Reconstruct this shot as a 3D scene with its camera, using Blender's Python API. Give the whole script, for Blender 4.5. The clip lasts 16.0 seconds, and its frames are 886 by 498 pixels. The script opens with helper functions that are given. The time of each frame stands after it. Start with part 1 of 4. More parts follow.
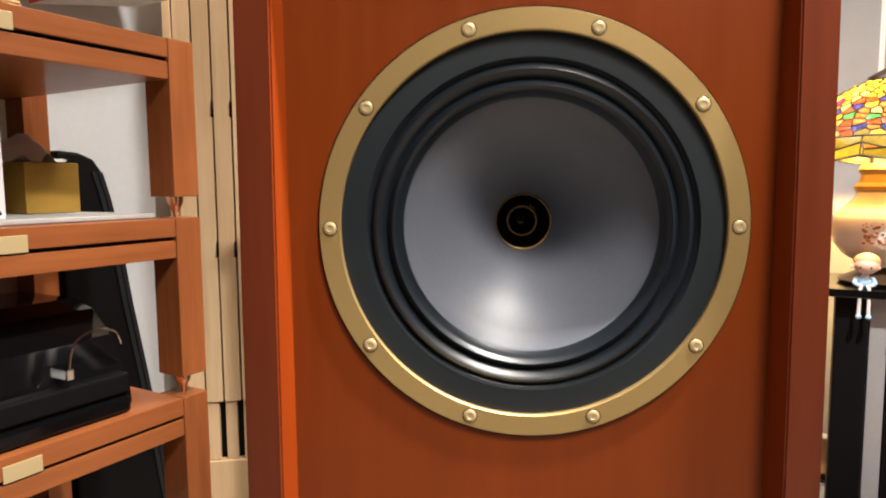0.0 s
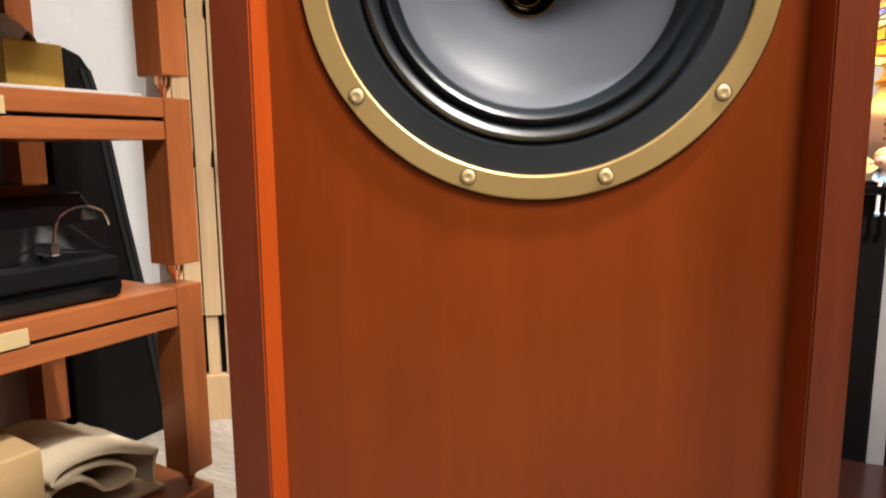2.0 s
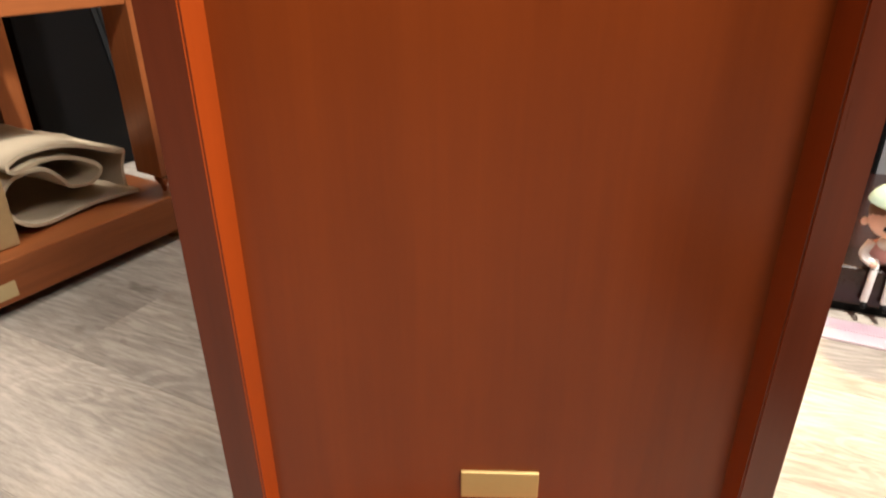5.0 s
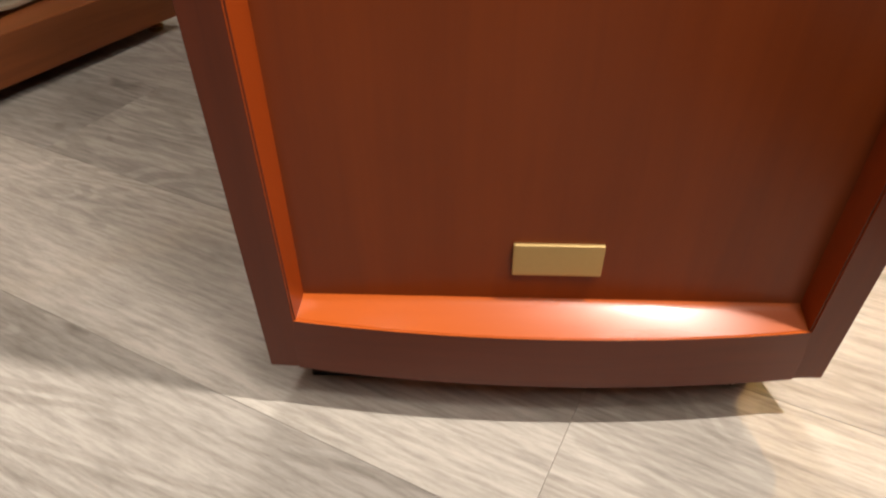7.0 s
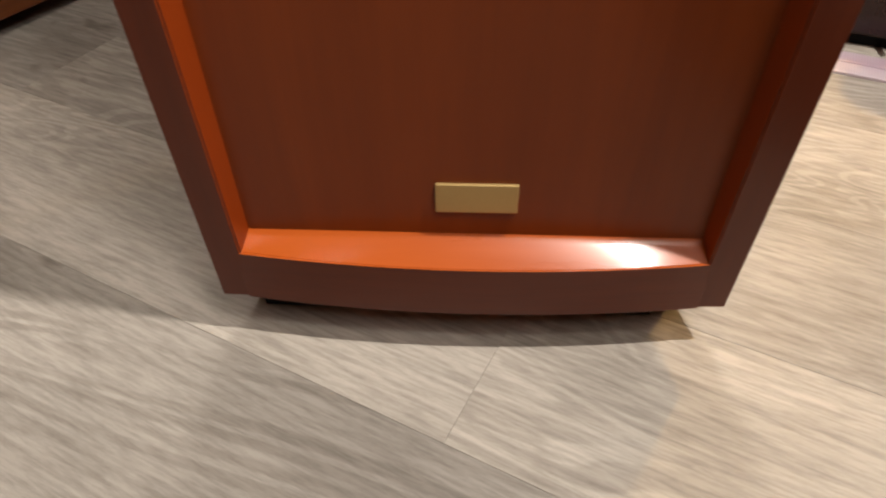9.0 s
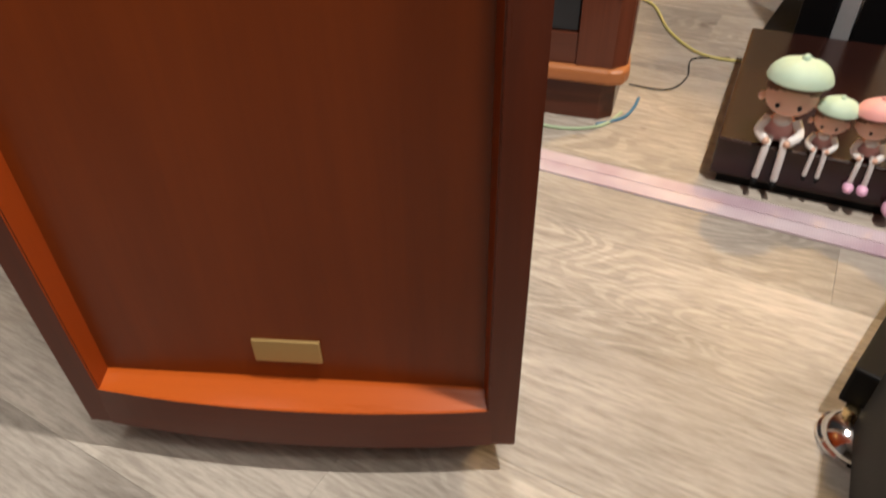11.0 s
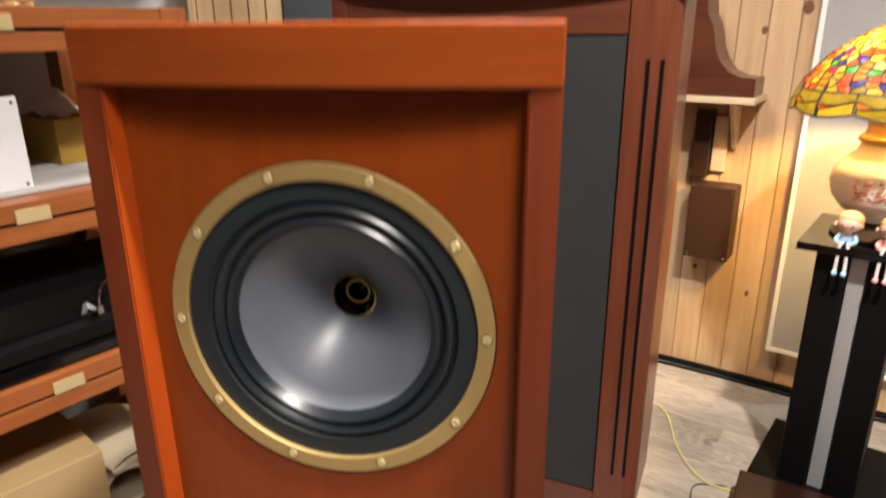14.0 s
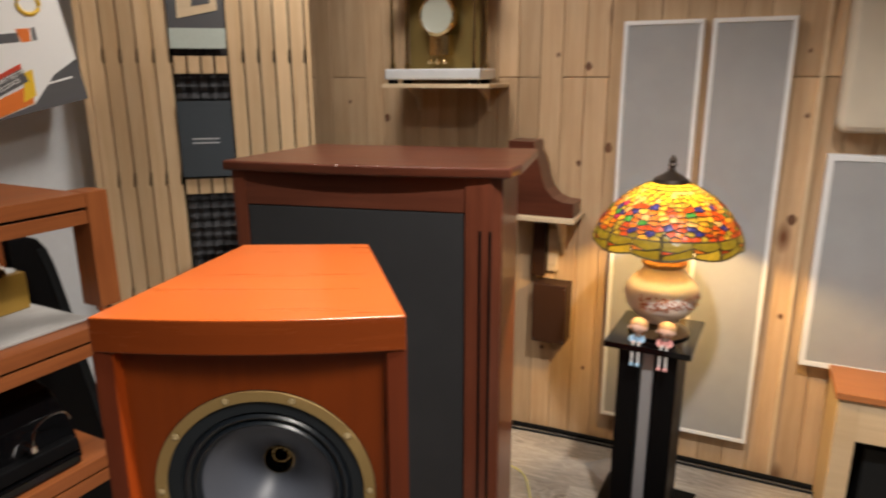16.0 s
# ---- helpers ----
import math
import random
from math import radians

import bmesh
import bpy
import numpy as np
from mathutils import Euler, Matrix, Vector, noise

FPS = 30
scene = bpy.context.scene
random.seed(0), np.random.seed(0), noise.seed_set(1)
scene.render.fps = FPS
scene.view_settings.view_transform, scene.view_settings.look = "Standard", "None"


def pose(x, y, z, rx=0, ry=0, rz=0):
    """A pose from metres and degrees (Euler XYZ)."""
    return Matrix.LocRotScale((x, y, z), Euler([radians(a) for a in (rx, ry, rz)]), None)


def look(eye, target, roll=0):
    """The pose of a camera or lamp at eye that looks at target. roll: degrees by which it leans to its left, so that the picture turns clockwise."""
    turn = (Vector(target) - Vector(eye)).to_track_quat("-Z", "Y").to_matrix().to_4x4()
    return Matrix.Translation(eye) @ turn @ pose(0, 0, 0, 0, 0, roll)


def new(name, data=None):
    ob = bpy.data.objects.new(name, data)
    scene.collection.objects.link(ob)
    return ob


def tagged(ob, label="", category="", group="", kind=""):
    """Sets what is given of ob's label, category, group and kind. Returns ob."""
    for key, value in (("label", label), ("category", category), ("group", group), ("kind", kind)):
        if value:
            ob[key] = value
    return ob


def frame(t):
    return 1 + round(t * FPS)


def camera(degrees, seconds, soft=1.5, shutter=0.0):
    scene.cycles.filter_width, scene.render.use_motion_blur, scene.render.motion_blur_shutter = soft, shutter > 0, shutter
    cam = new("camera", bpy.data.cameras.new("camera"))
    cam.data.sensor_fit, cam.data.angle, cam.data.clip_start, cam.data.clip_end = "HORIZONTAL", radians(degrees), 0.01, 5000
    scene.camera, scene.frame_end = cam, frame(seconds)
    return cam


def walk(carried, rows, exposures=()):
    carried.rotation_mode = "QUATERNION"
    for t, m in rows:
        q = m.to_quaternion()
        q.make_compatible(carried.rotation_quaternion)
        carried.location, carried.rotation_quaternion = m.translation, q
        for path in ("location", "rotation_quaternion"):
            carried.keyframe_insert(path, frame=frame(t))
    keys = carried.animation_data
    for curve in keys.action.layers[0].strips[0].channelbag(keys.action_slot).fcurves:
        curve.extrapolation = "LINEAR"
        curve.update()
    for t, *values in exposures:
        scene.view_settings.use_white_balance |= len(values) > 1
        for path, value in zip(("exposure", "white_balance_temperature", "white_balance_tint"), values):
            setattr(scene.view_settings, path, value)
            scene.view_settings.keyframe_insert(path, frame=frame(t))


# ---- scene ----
cam = camera(67.7, 16.0, soft=2.0, shutter=0.5)
PATH = [
    (0, (-0.046, -0.474, 0.899), (-0.121, 1.515, 0.705), -0.4),
    (0.5, (-0.034, -0.46, 0.867), (-0.118, 1.529, 0.676), -0.5),
    (1, (-0.03, -0.452, 0.826), (-0.117, 1.536, 0.626), -0.5),
    (1.5, (-0.033, -0.447, 0.787), (-0.122, 1.537, 0.553), -0.3),
    (2, (-0.042, -0.44, 0.749), (-0.131, 1.535, 0.447), -0.4),
    (2.5, (-0.032, -0.432, 0.725), (-0.121, 1.527, 0.335), -0.4),
    (3, (-0.023, -0.415, 0.688), (-0.115, 1.523, 0.203), -0.4),
    (3.5, (-0.027, -0.407, 0.644), (-0.116, 1.502, 0.054), -0.3),
    (4, (-0.022, -0.406, 0.601), (-0.112, 1.473, -0.081), -0.3),
    (6.3, (-0.044, -0.345, 0.46), (-0.114, 1.295, -0.683), -0.7),
    (6.5, (-0.049, -0.342, 0.448), (-0.121, 1.27, -0.735), -0.7),
    (7, (-0.061, -0.337, 0.43), (-0.13, 1.203, -0.844), -0.6),
    (7.5, (-0.067, -0.338, 0.422), (-0.131, 1.141, -0.923), -0.5),
    (8, (-0.071, -0.347, 0.424), (-0.134, 1.084, -0.972), -0.5),
    (8.2, (-0.066, -0.352, 0.428), (-0.133, 1.064, -0.982), -0.6),
    (10.3, (0.133, -0.383, 0.524), (0.037, 1.058, -0.86), -1.3),
    (10.5, (0.149, -0.385, 0.536), (0.042, 1.089, -0.811), -1.4),
    (11, (0.172, -0.379, 0.57), (0.028, 1.173, -0.684), -1.1),
    (11.5, (0.189, -0.379, 0.646), (-0.006, 1.237, -0.516), -0.6),
    (12, (0.188, -0.386, 0.718), (-0.057, 1.31, -0.312), -0.9),
    (12.5, (0.197, -0.402, 0.778), (-0.082, 1.357, -0.133), -0.4),
    (13, (0.195, -0.432, 0.856), (-0.121, 1.372, 0.054), -0.6),
    (13.5, (0.188, -0.465, 0.972), (-0.152, 1.377, 0.271), -0.5),
    (14, (0.202, -0.521, 1.128), (-0.14, 1.343, 0.49), -0.4),
    (14.5, (0.22, -0.595, 1.28), (-0.12, 1.278, 0.669), -0.1),
    (15, (0.201, -0.655, 1.366), (-0.111, 1.232, 0.782), -0.1),
    (15.5, (0.198, -0.728, 1.406), (-0.001, 1.187, 0.863), -0.1),
    (16, (0.244, -0.81, 1.429), (0.255, 1.124, 0.92), -0.2),
]
EXPOSURES = [(0.0, 0.62), (1.0, 0.70), (2.0, 0.86), (3.5, 1.02), (4.2, 0.98), (6.5, 0.68), (7.0, 0.38), (8.2, 0.05), (10.5, -0.10), (11.0, -0.10), (12.0, 0.26), (13.0, 0.56), (14.0, 0.44), (15.0, -0.08), (16.0, -0.42)]
walk(cam, [(t, look(eye, target, roll)) for t, eye, target, roll in PATH], EXPOSURES)

# ---------- light of the room: ceiling downlights, plus an added fill spot and panel ---
world = bpy.data.worlds.new("world")
scene.world = world
world.use_nodes = True
world.node_tree.nodes["Background"].inputs[0].default_value = (0.9, 0.95, 1.0, 1)
world.node_tree.nodes["Background"].inputs[1].default_value = 0.02


def spot(name, eye, target, watts, size, angle, blend, colour):
    d = bpy.data.lights.new(name, "SPOT")
    d.energy, d.shadow_soft_size, d.spot_size, d.spot_blend, d.color = watts, size, radians(angle), blend, colour
    ob = new(name, d)
    ob.matrix_world = look(eye, target)
    return ob


def glow_area(name, eye, target, watts, sx, sy, colour):
    d = bpy.data.lights.new(name, "AREA")
    d.energy, d.shape, d.size, d.size_y, d.color = watts, "RECTANGLE", sx, sy, colour
    ob = new(name, d)
    ob.matrix_world = look(eye, target)
    return ob


WARM = (1.0, 0.93, 0.855)
DOWNLIGHTS = [((0.74, -0.19), 262, 132), ((0.02, 1.02), 128, 160)]
for (lx, ly), watts, angle in DOWNLIGHTS:
    spot("downlight_lamp", (lx, ly, 2.46), (lx, ly, 0), watts, 0.045 if ly < 0 else 0.24, angle, 0.75, WARM)
# added spot, no known source: lifts the upper front of the tall loudspeaker
FILL_EYE, AIM = (0.62, -0.80, 2.38), (0.03, 0.0, 1.06)
spot("track_spot_lamp", FILL_EYE, AIM, 165, 0.22, 38, 1.0, WARM)
# weak area lamp added as general fill from the front
glow_area("ceiling_panel_lamp", (0.6, -1.5, 2.455), (0.6, -1.5, 0), 12, 0.6, 0.6, WARM)

# ---------- materials ----------


def mat_base(name, rough=0.5, metal=0.0, coat=0.0, spec=0.5):
    m = bpy.data.materials.new(name)
    m.use_nodes = True
    nt = m.node_tree
    b = nt.nodes["Principled BSDF"]
    b.inputs["Roughness"].default_value = rough
    b.inputs["Metallic"].default_value = metal
    b.inputs["Coat Weight"].default_value = coat
    b.inputs["Coat Roughness"].default_value = 0.12
    b.inputs["Specular IOR Level"].default_value = spec
    return m, nt, b


def coords(nt, scale, shift=True):
    tc = nt.nodes.new("ShaderNodeTexCoord")
    mp = nt.nodes.new("ShaderNodeMapping")
    mp.inputs["Scale"].default_value = scale
    nt.links.new(tc.outputs["Object"], mp.inputs["Vector"])
    if shift:
        info = nt.nodes.new("ShaderNodeObjectInfo")
        mul = nt.nodes.new("ShaderNodeMath")
        mul.operation = "MULTIPLY"
        mul.inputs[1].default_value = 37.0
        nt.links.new(info.outputs["Random"], mul.inputs[0])
        nt.links.new(mul.outputs[0], mp.inputs["Location"])
    return mp.outputs[0]


def noise_tex(nt, vec, scale, detail=4.0, rough=0.6, distort=0.0):
    n = nt.nodes.new("ShaderNodeTexNoise")
    n.inputs["Scale"].default_value = scale
    n.inputs["Detail"].default_value = detail
    n.inputs["Roughness"].default_value = rough
    n.inputs["Distortion"].default_value = distort
    nt.links.new(vec, n.inputs["Vector"])
    return n.outputs["Fac"]


def ramp(nt, fac, stops):
    r = nt.nodes.new("ShaderNodeValToRGB")
    e = r.color_ramp.elements
    while len(e) < len(stops):
        e.new(0.5)
    for k, (p, c) in enumerate(stops):
        e[k].position, e[k].color = p, (*c, 1)
    nt.links.new(fac, r.inputs[0])
    return r.outputs[0]


def mix(nt, a, b, fac, mode="MIX"):
    m = nt.nodes.new("ShaderNodeMix")
    m.data_type, m.blend_type = "RGBA", mode
    for sock, v in ((m.inputs[6], a), (m.inputs[7], b)):
        if isinstance(v, tuple):
            sock.default_value = (*v, 1)
        else:
            nt.links.new(v, sock)
    if isinstance(fac, float):
        m.inputs[0].default_value = fac
    else:
        nt.links.new(fac, m.inputs[0])
    return m.outputs[2]


def bump(nt, b, height, strength, dist):
    n = nt.nodes.new("ShaderNodeBump")
    n.inputs["Strength"].default_value = strength
    n.inputs["Distance"].default_value = dist
    nt.links.new(height, n.inputs["Height"])
    nt.links.new(n.outputs[0], b.inputs["Normal"])


def rough_by(nt, b, fac, lo, hi):
    r = nt.nodes.new("ShaderNodeMapRange")
    r.inputs["To Min"].default_value, r.inputs["To Max"].default_value = lo, hi
    nt.links.new(fac, r.inputs["Value"])
    nt.links.new(r.outputs[0], b.inputs["Roughness"])


GRAIN = {"x": (0.06, 1, 1), "y": (1, 0.06, 1), "z": (1, 1, 0.06)}


def wood(name, dark, light, axis="z", scale=60, rough=0.35, coat=0.0, bumps=0.08, blotch=0.25, knots=None, vary=0.12, low=0.3, high=0.72, spec=0.3):
    m, nt, b = mat_base(name, rough, coat=coat, spec=spec)
    v = coords(nt, GRAIN[axis])
    fine = noise_tex(nt, v, scale, 6, 0.65, 0.25)
    broad = noise_tex(nt, v, scale * 0.12, 3, 0.5, 0.4)
    col = ramp(nt, fine, [(low, dark), (high, light)])
    col2 = ramp(nt, broad, [(0.3, dark), (0.7, light)])
    c = mix(nt, col, col2, 0.45)
    st = noise_tex(nt, coords(nt, (1, 1, 1)), 5.0, 3, 0.6)
    c = mix(nt, c, ramp(nt, st, [(0.3, (0.55, 0.55, 0.55)), (0.7, (1.0, 1.0, 1.0))]), blotch, "MULTIPLY")
    if knots:
        vk = coords(nt, GRAIN_KNOT[axis])
        vo = nt.nodes.new("ShaderNodeTexVoronoi")
        vo.inputs["Scale"].default_value = 4.6
        nt.links.new(vk, vo.inputs["Vector"])
        c = mix(nt, knots, c, ramp(nt, vo.outputs["Distance"], [(0.02, (0, 0, 0)), (0.13, (1, 1, 1))]))
    info = nt.nodes.new("ShaderNodeObjectInfo")
    c = mix(nt, c, ramp(nt, info.outputs["Random"], [(0.0, (1 - 2.2 * vary,) * 3), (1.0, (1.0,) * 3)]), 1.0, "MULTIPLY")
    nt.links.new(c, b.inputs["Base Color"])
    rough_by(nt, b, fine, rough * 0.8, rough * 1.25)
    bump(nt, b, fine, bumps, 0.002)
    return m


GRAIN_KNOT = {"x": (0.35, 1, 1), "y": (1, 0.35, 1), "z": (1.0, 1.0, 0.45)}


def plain(name, colour, rough=0.5, metal=0.0, coat=0.0, grain=120, vary=0.15, bumps=0.05, spec=0.5):
    m, nt, b = mat_base(name, rough, metal, coat, spec)
    v = coords(nt, (1, 1, 1))
    n1 = noise_tex(nt, v, grain, 5, 0.6)
    n2 = noise_tex(nt, v, 7, 3, 0.5)
    lo = tuple(c * (1 - vary) for c in colour)
    c = mix(nt, ramp(nt, n1, [(0.3, lo), (0.7, colour)]), ramp(nt, n2, [(0.3, lo), (0.7, colour)]), 0.5)
    nt.links.new(c, b.inputs["Base Color"])
    rough_by(nt, b, n2, rough * 0.85, min(1.0, rough * 1.2))
    bump(nt, b, n1, bumps, 0.001)
    return m


def fabric(name, colour, scale=900, rough=0.95, mottled=0.2):
    m, nt, b = mat_base(name, rough, spec=0.15)
    v = coords(nt, (1, 1, 1))
    w = nt.nodes.new("ShaderNodeTexMagic")
    w.inputs["Scale"].default_value = scale
    w.turbulence_depth = 1
    nt.links.new(v, w.inputs["Vector"])
    n = noise_tex(nt, v, 9, 4, 0.6)
    lo = tuple(c * (1 - 2 * mottled) for c in colour)
    c = mix(nt, ramp(nt, n, [(0.3, lo), (0.75, colour)]), ramp(nt, w.outputs["Fac"], [(0.2, lo), (0.8, colour)]), 0.4)
    nt.links.new(c, b.inputs["Base Color"])
    bump(nt, b, w.outputs["Fac"], 0.25, 0.001)
    return m


def laminate_floor():
    """Greyed oak: long cathedral figure, fine pores, and boards of differing tone."""
    m, nt, b = mat_base("grey_oak_laminate", 0.5, spec=0.35)
    v = coords(nt, (0.26, 1, 1))
    figure_ = noise_tex(nt, v, 6.0, 2, 0.5, 1.6)
    w = nt.nodes.new("ShaderNodeMath")
    w.operation = "MULTIPLY"
    w.inputs[1].default_value = 85.0
    nt.links.new(figure_, w.inputs[0])
    sn = nt.nodes.new("ShaderNodeMath")
    sn.operation = "SINE"
    nt.links.new(w.outputs[0], sn.inputs[0])
    fine = noise_tex(nt, coords(nt, (0.10, 1, 1)), 190, 5, 0.75)
    broad = noise_tex(nt, coords(nt, (0.4, 1, 1)), 6, 3, 0.6)
    patch = noise_tex(nt, coords(nt, (0.5, 1, 1)), 4.5, 2, 0.5)
    spots = noise_tex(nt, coords(nt, (0.6, 1, 1)), 17, 2, 0.5, 0.4)
    c = ramp(nt, broad, [(0.25, (0.335, 0.305, 0.27)), (0.75, (0.57, 0.525, 0.47))])
    lines = ramp(nt, sn.outputs[0], [(0.0, (0.62, 0.60, 0.58)), (0.55, (1.0, 1.0, 1.0))])
    lines = mix(nt, (1.0, 1.0, 1.0), lines, ramp(nt, patch, [(0.36, (0.12, 0.12, 0.12)), (0.62, (0.85, 0.85, 0.85))]))
    c = mix(nt, c, lines, 0.62, "MULTIPLY")
    c = mix(nt, c, ramp(nt, spots, [(0.23, (0.55, 0.52, 0.50)), (0.30, (1.0, 1.0, 1.0))]), 0.8, "MULTIPLY")
    c = mix(nt, c, ramp(nt, fine, [(0.35, (0.58, 0.57, 0.56)), (0.6, (1.0, 1.0, 1.0))]), 0.85, "MULTIPLY")
    info = nt.nodes.new("ShaderNodeObjectInfo")
    c = mix(nt, c, ramp(nt, info.outputs["Random"], [(0.0, (0.74, 0.73, 0.72)), (1.0, (1.08, 1.06, 1.02))]), 1.0, "MULTIPLY")
    nt.links.new(c, b.inputs["Base Color"])
    rough_by(nt, b, fine, 0.42, 0.58)
    bump(nt, b, fine, 0.16, 0.001)
    return m


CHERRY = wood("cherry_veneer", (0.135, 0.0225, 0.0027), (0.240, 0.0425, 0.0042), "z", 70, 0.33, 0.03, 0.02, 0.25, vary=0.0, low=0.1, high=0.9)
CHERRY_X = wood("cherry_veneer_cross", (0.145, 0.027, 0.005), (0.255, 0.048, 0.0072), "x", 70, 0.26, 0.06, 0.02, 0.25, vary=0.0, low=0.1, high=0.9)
# brighter cherry: overhead light put into the colour of top and sill
CHERRY_LIT = wood("cherry_lit_top", (0.40, 0.074, 0.010), (0.52, 0.105, 0.013), "x", 40, 0.28, 0.3, 0.02, 0.1, vary=0.0)
# side boards brightened for the light on their inner faces
CHERRY_LIT_Z = wood("cherry_lit_upright", (0.21, 0.030, 0.004), (0.32, 0.049, 0.006), "z", 40, 0.3, 0.1, 0.02, 0.1, vary=0.0)
# cherry darkened for the shade on front edges that light only grazes
FRONTSHADE_Z = wood("cherry_shaded_front", (0.085, 0.017, 0.0065), (0.145, 0.028, 0.0095), "z", 70, 0.3, 0.0, 0.02, 0.2, vary=0.0)
FRONTSHADE_X = wood("cherry_shaded_front_cross", (0.085, 0.017, 0.0065), (0.145, 0.028, 0.0095), "x", 70, 0.3, 0.0, 0.02, 0.2, vary=0.0)
RACKWOOD_X = wood("rack_cherry_x", (0.19, 0.052, 0.016), (0.37, 0.118, 0.035), "x", 60, 0.36, 0.1, 0.05, 0.25, vary=0.04)
RACKWOOD_Z = wood("rack_cherry_z", (0.19, 0.052, 0.016), (0.37, 0.118, 0.035), "z", 60, 0.36, 0.1, 0.05, 0.25, vary=0.04)
WALNUT_Z = wood("walnut_z", (0.080, 0.0225, 0.0115), (0.175, 0.050, 0.025), "z", 60, 0.34, 0.15, 0.05, 0.3, vary=0.0)
WALNUT_X = wood("walnut_x", (0.07, 0.021, 0.012), (0.145, 0.045, 0.025), "x", 60, 0.3, 0.2, 0.05, 0.3, vary=0.0)
AMBERWOOD = wood("amber_moulding", (0.36, 0.13, 0.045), (0.50, 0.20, 0.075), "x", 60, 0.4, 0.1, 0.04, 0.2, vary=0.0)
PINE = wood("pine_board", (0.49, 0.31, 0.165), (0.75, 0.54, 0.34), "z", 45, 0.5, 0.05, 0.12, 0.2, knots=(0.17, 0.065, 0.028), vary=0.11)
PINE_SLAT = wood("pine_slat", (0.60, 0.39, 0.20), (0.82, 0.61, 0.38), "z", 45, 0.55, 0.0, 0.1, 0.2, knots=(0.30, 0.13, 0.06), vary=0.10)
PINE_SHELF = wood("pale_shelf_board", (0.62, 0.46, 0.28), (0.80, 0.64, 0.44), "x", 50, 0.55, 0.0, 0.1, 0.15, vary=0.05)
PALEBOX = wood("pale_plywood", (0.60, 0.45, 0.28), (0.78, 0.62, 0.42), "x", 40, 0.55, 0.0, 0.1, 0.15, vary=0.05)
LAMINATE = laminate_floor()
DARKBROWN = plain("dark_brown_lacquer", (0.024, 0.008, 0.006), 0.2, coat=0.15, spec=0.35, bumps=0.01)
BLACKGLOSS = plain("black_piano_lacquer", (0.003, 0.003, 0.0035), 0.08, coat=0.1, bumps=0.0, spec=0.3)
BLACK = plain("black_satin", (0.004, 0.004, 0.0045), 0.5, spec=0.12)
CHARCOAL = plain("charcoal_plastic", (0.014, 0.0155, 0.017), 0.55, spec=0.15)
RUBBER = plain("black_rubber_surround", (0.009, 0.0125, 0.017), 0.30, bumps=0.03)
FLANGE = plain("black_driver_flange", (0.013, 0.017, 0.021), 0.5, spec=0.35, bumps=0.08, grain=400)
CONE = plain("grey_paper_cone", (0.112, 0.122, 0.150), 0.40, bumps=0.06, grain=260)
BRASS = plain("satin_brass", (0.50, 0.34, 0.135), 0.42, 0.62, grain=300, vary=0.08)
BRASSBRIGHT = plain("polished_brass", (0.78, 0.58, 0.30), 0.18, 1.0)
COPPER = plain("copper_spike", (0.70, 0.42, 0.26), 0.22, 1.0)
CHROME = plain("chrome", (0.75, 0.75, 0.76), 0.12, 1.0, vary=0.03)
SILVER = plain("brushed_silver", (0.74, 0.75, 0.77), 0.45, 0.15, grain=200, vary=0.05)
STEELSTRIP = plain("grey_steel_strip", (0.42, 0.43, 0.45), 0.35, 0.3)
DIMWALL = plain("dark_unseen_wall", (0.10, 0.075, 0.055), 0.9, grain=30, vary=0.3, bumps=0.2)
WHITEWALL = plain("white_plaster", (0.60, 0.615, 0.63), 0.85, grain=60, vary=0.08, bumps=0.1)
CEILINGWHITE = plain("white_ceiling_paint", (0.50, 0.49, 0.47), 0.9, vary=0.05)
WHITEFRAME = plain("white_frame", (0.78, 0.79, 0.80), 0.5, vary=0.06)
GREYCLOTH = fabric("grey_acoustic_cloth", (0.37, 0.375, 0.38), 700, mottled=0.08)
GRILLECLOTH = fabric("charcoal_grille_cloth", (0.034, 0.035, 0.037), 1400, mottled=0.1)
FOAM = fabric("charcoal_foam", (0.060, 0.060, 0.064), 300, mottled=0.2)
CANVAS = fabric("beige_canvas", (0.55, 0.46, 0.33), 600, mottled=0.1)
BOOKBLUE = plain("slate_card", (0.055, 0.068, 0.080), 0.5)
GOLDCARD = plain("gold_card", (0.42, 0.25, 0.045), 0.42, 0.3)
CARDBOARD = plain("kraft_cardboard", (0.42, 0.28, 0.13), 0.8)
PAPERWHITE = plain("white_paper", (0.82, 0.82, 0.80), 0.8, vary=0.05)
PRINTGREY = plain("print_light_grey", (0.55, 0.57, 0.58), 0.6)
WICKER = plain("wicker", (0.62, 0.40, 0.17), 0.6, vary=0.35, grain=40)
BROWNMETAL = plain("brown_painted_metal", (0.040, 0.017, 0.009), 0.45, spec=0.3)
GREENHAT = plain("mint_resin", (0.50, 0.66, 0.52), 0.6, vary=0.08)
PINKHAT = plain("pink_resin", (0.80, 0.38, 0.36), 0.6, vary=0.08)
SKIN = plain("tan_resin", (0.80, 0.52, 0.39), 0.55, vary=0.06)
HAIR = plain("brown_resin", (0.16, 0.08, 0.045), 0.6)
BLONDE = plain("golden_resin", (0.62, 0.36, 0.17), 0.55)
WHITERESIN = plain("white_resin", (0.80, 0.79, 0.78), 0.5, vary=0.05)
PINKRESIN = plain("lilac_pink_resin", (0.80, 0.47, 0.66), 0.5, vary=0.06)
BLUERESIN = plain("pale_blue_resin", (0.36, 0.58, 0.80), 0.5, vary=0.06)
ROSE = plain("rose_resin", (0.72, 0.40, 0.38), 0.55)
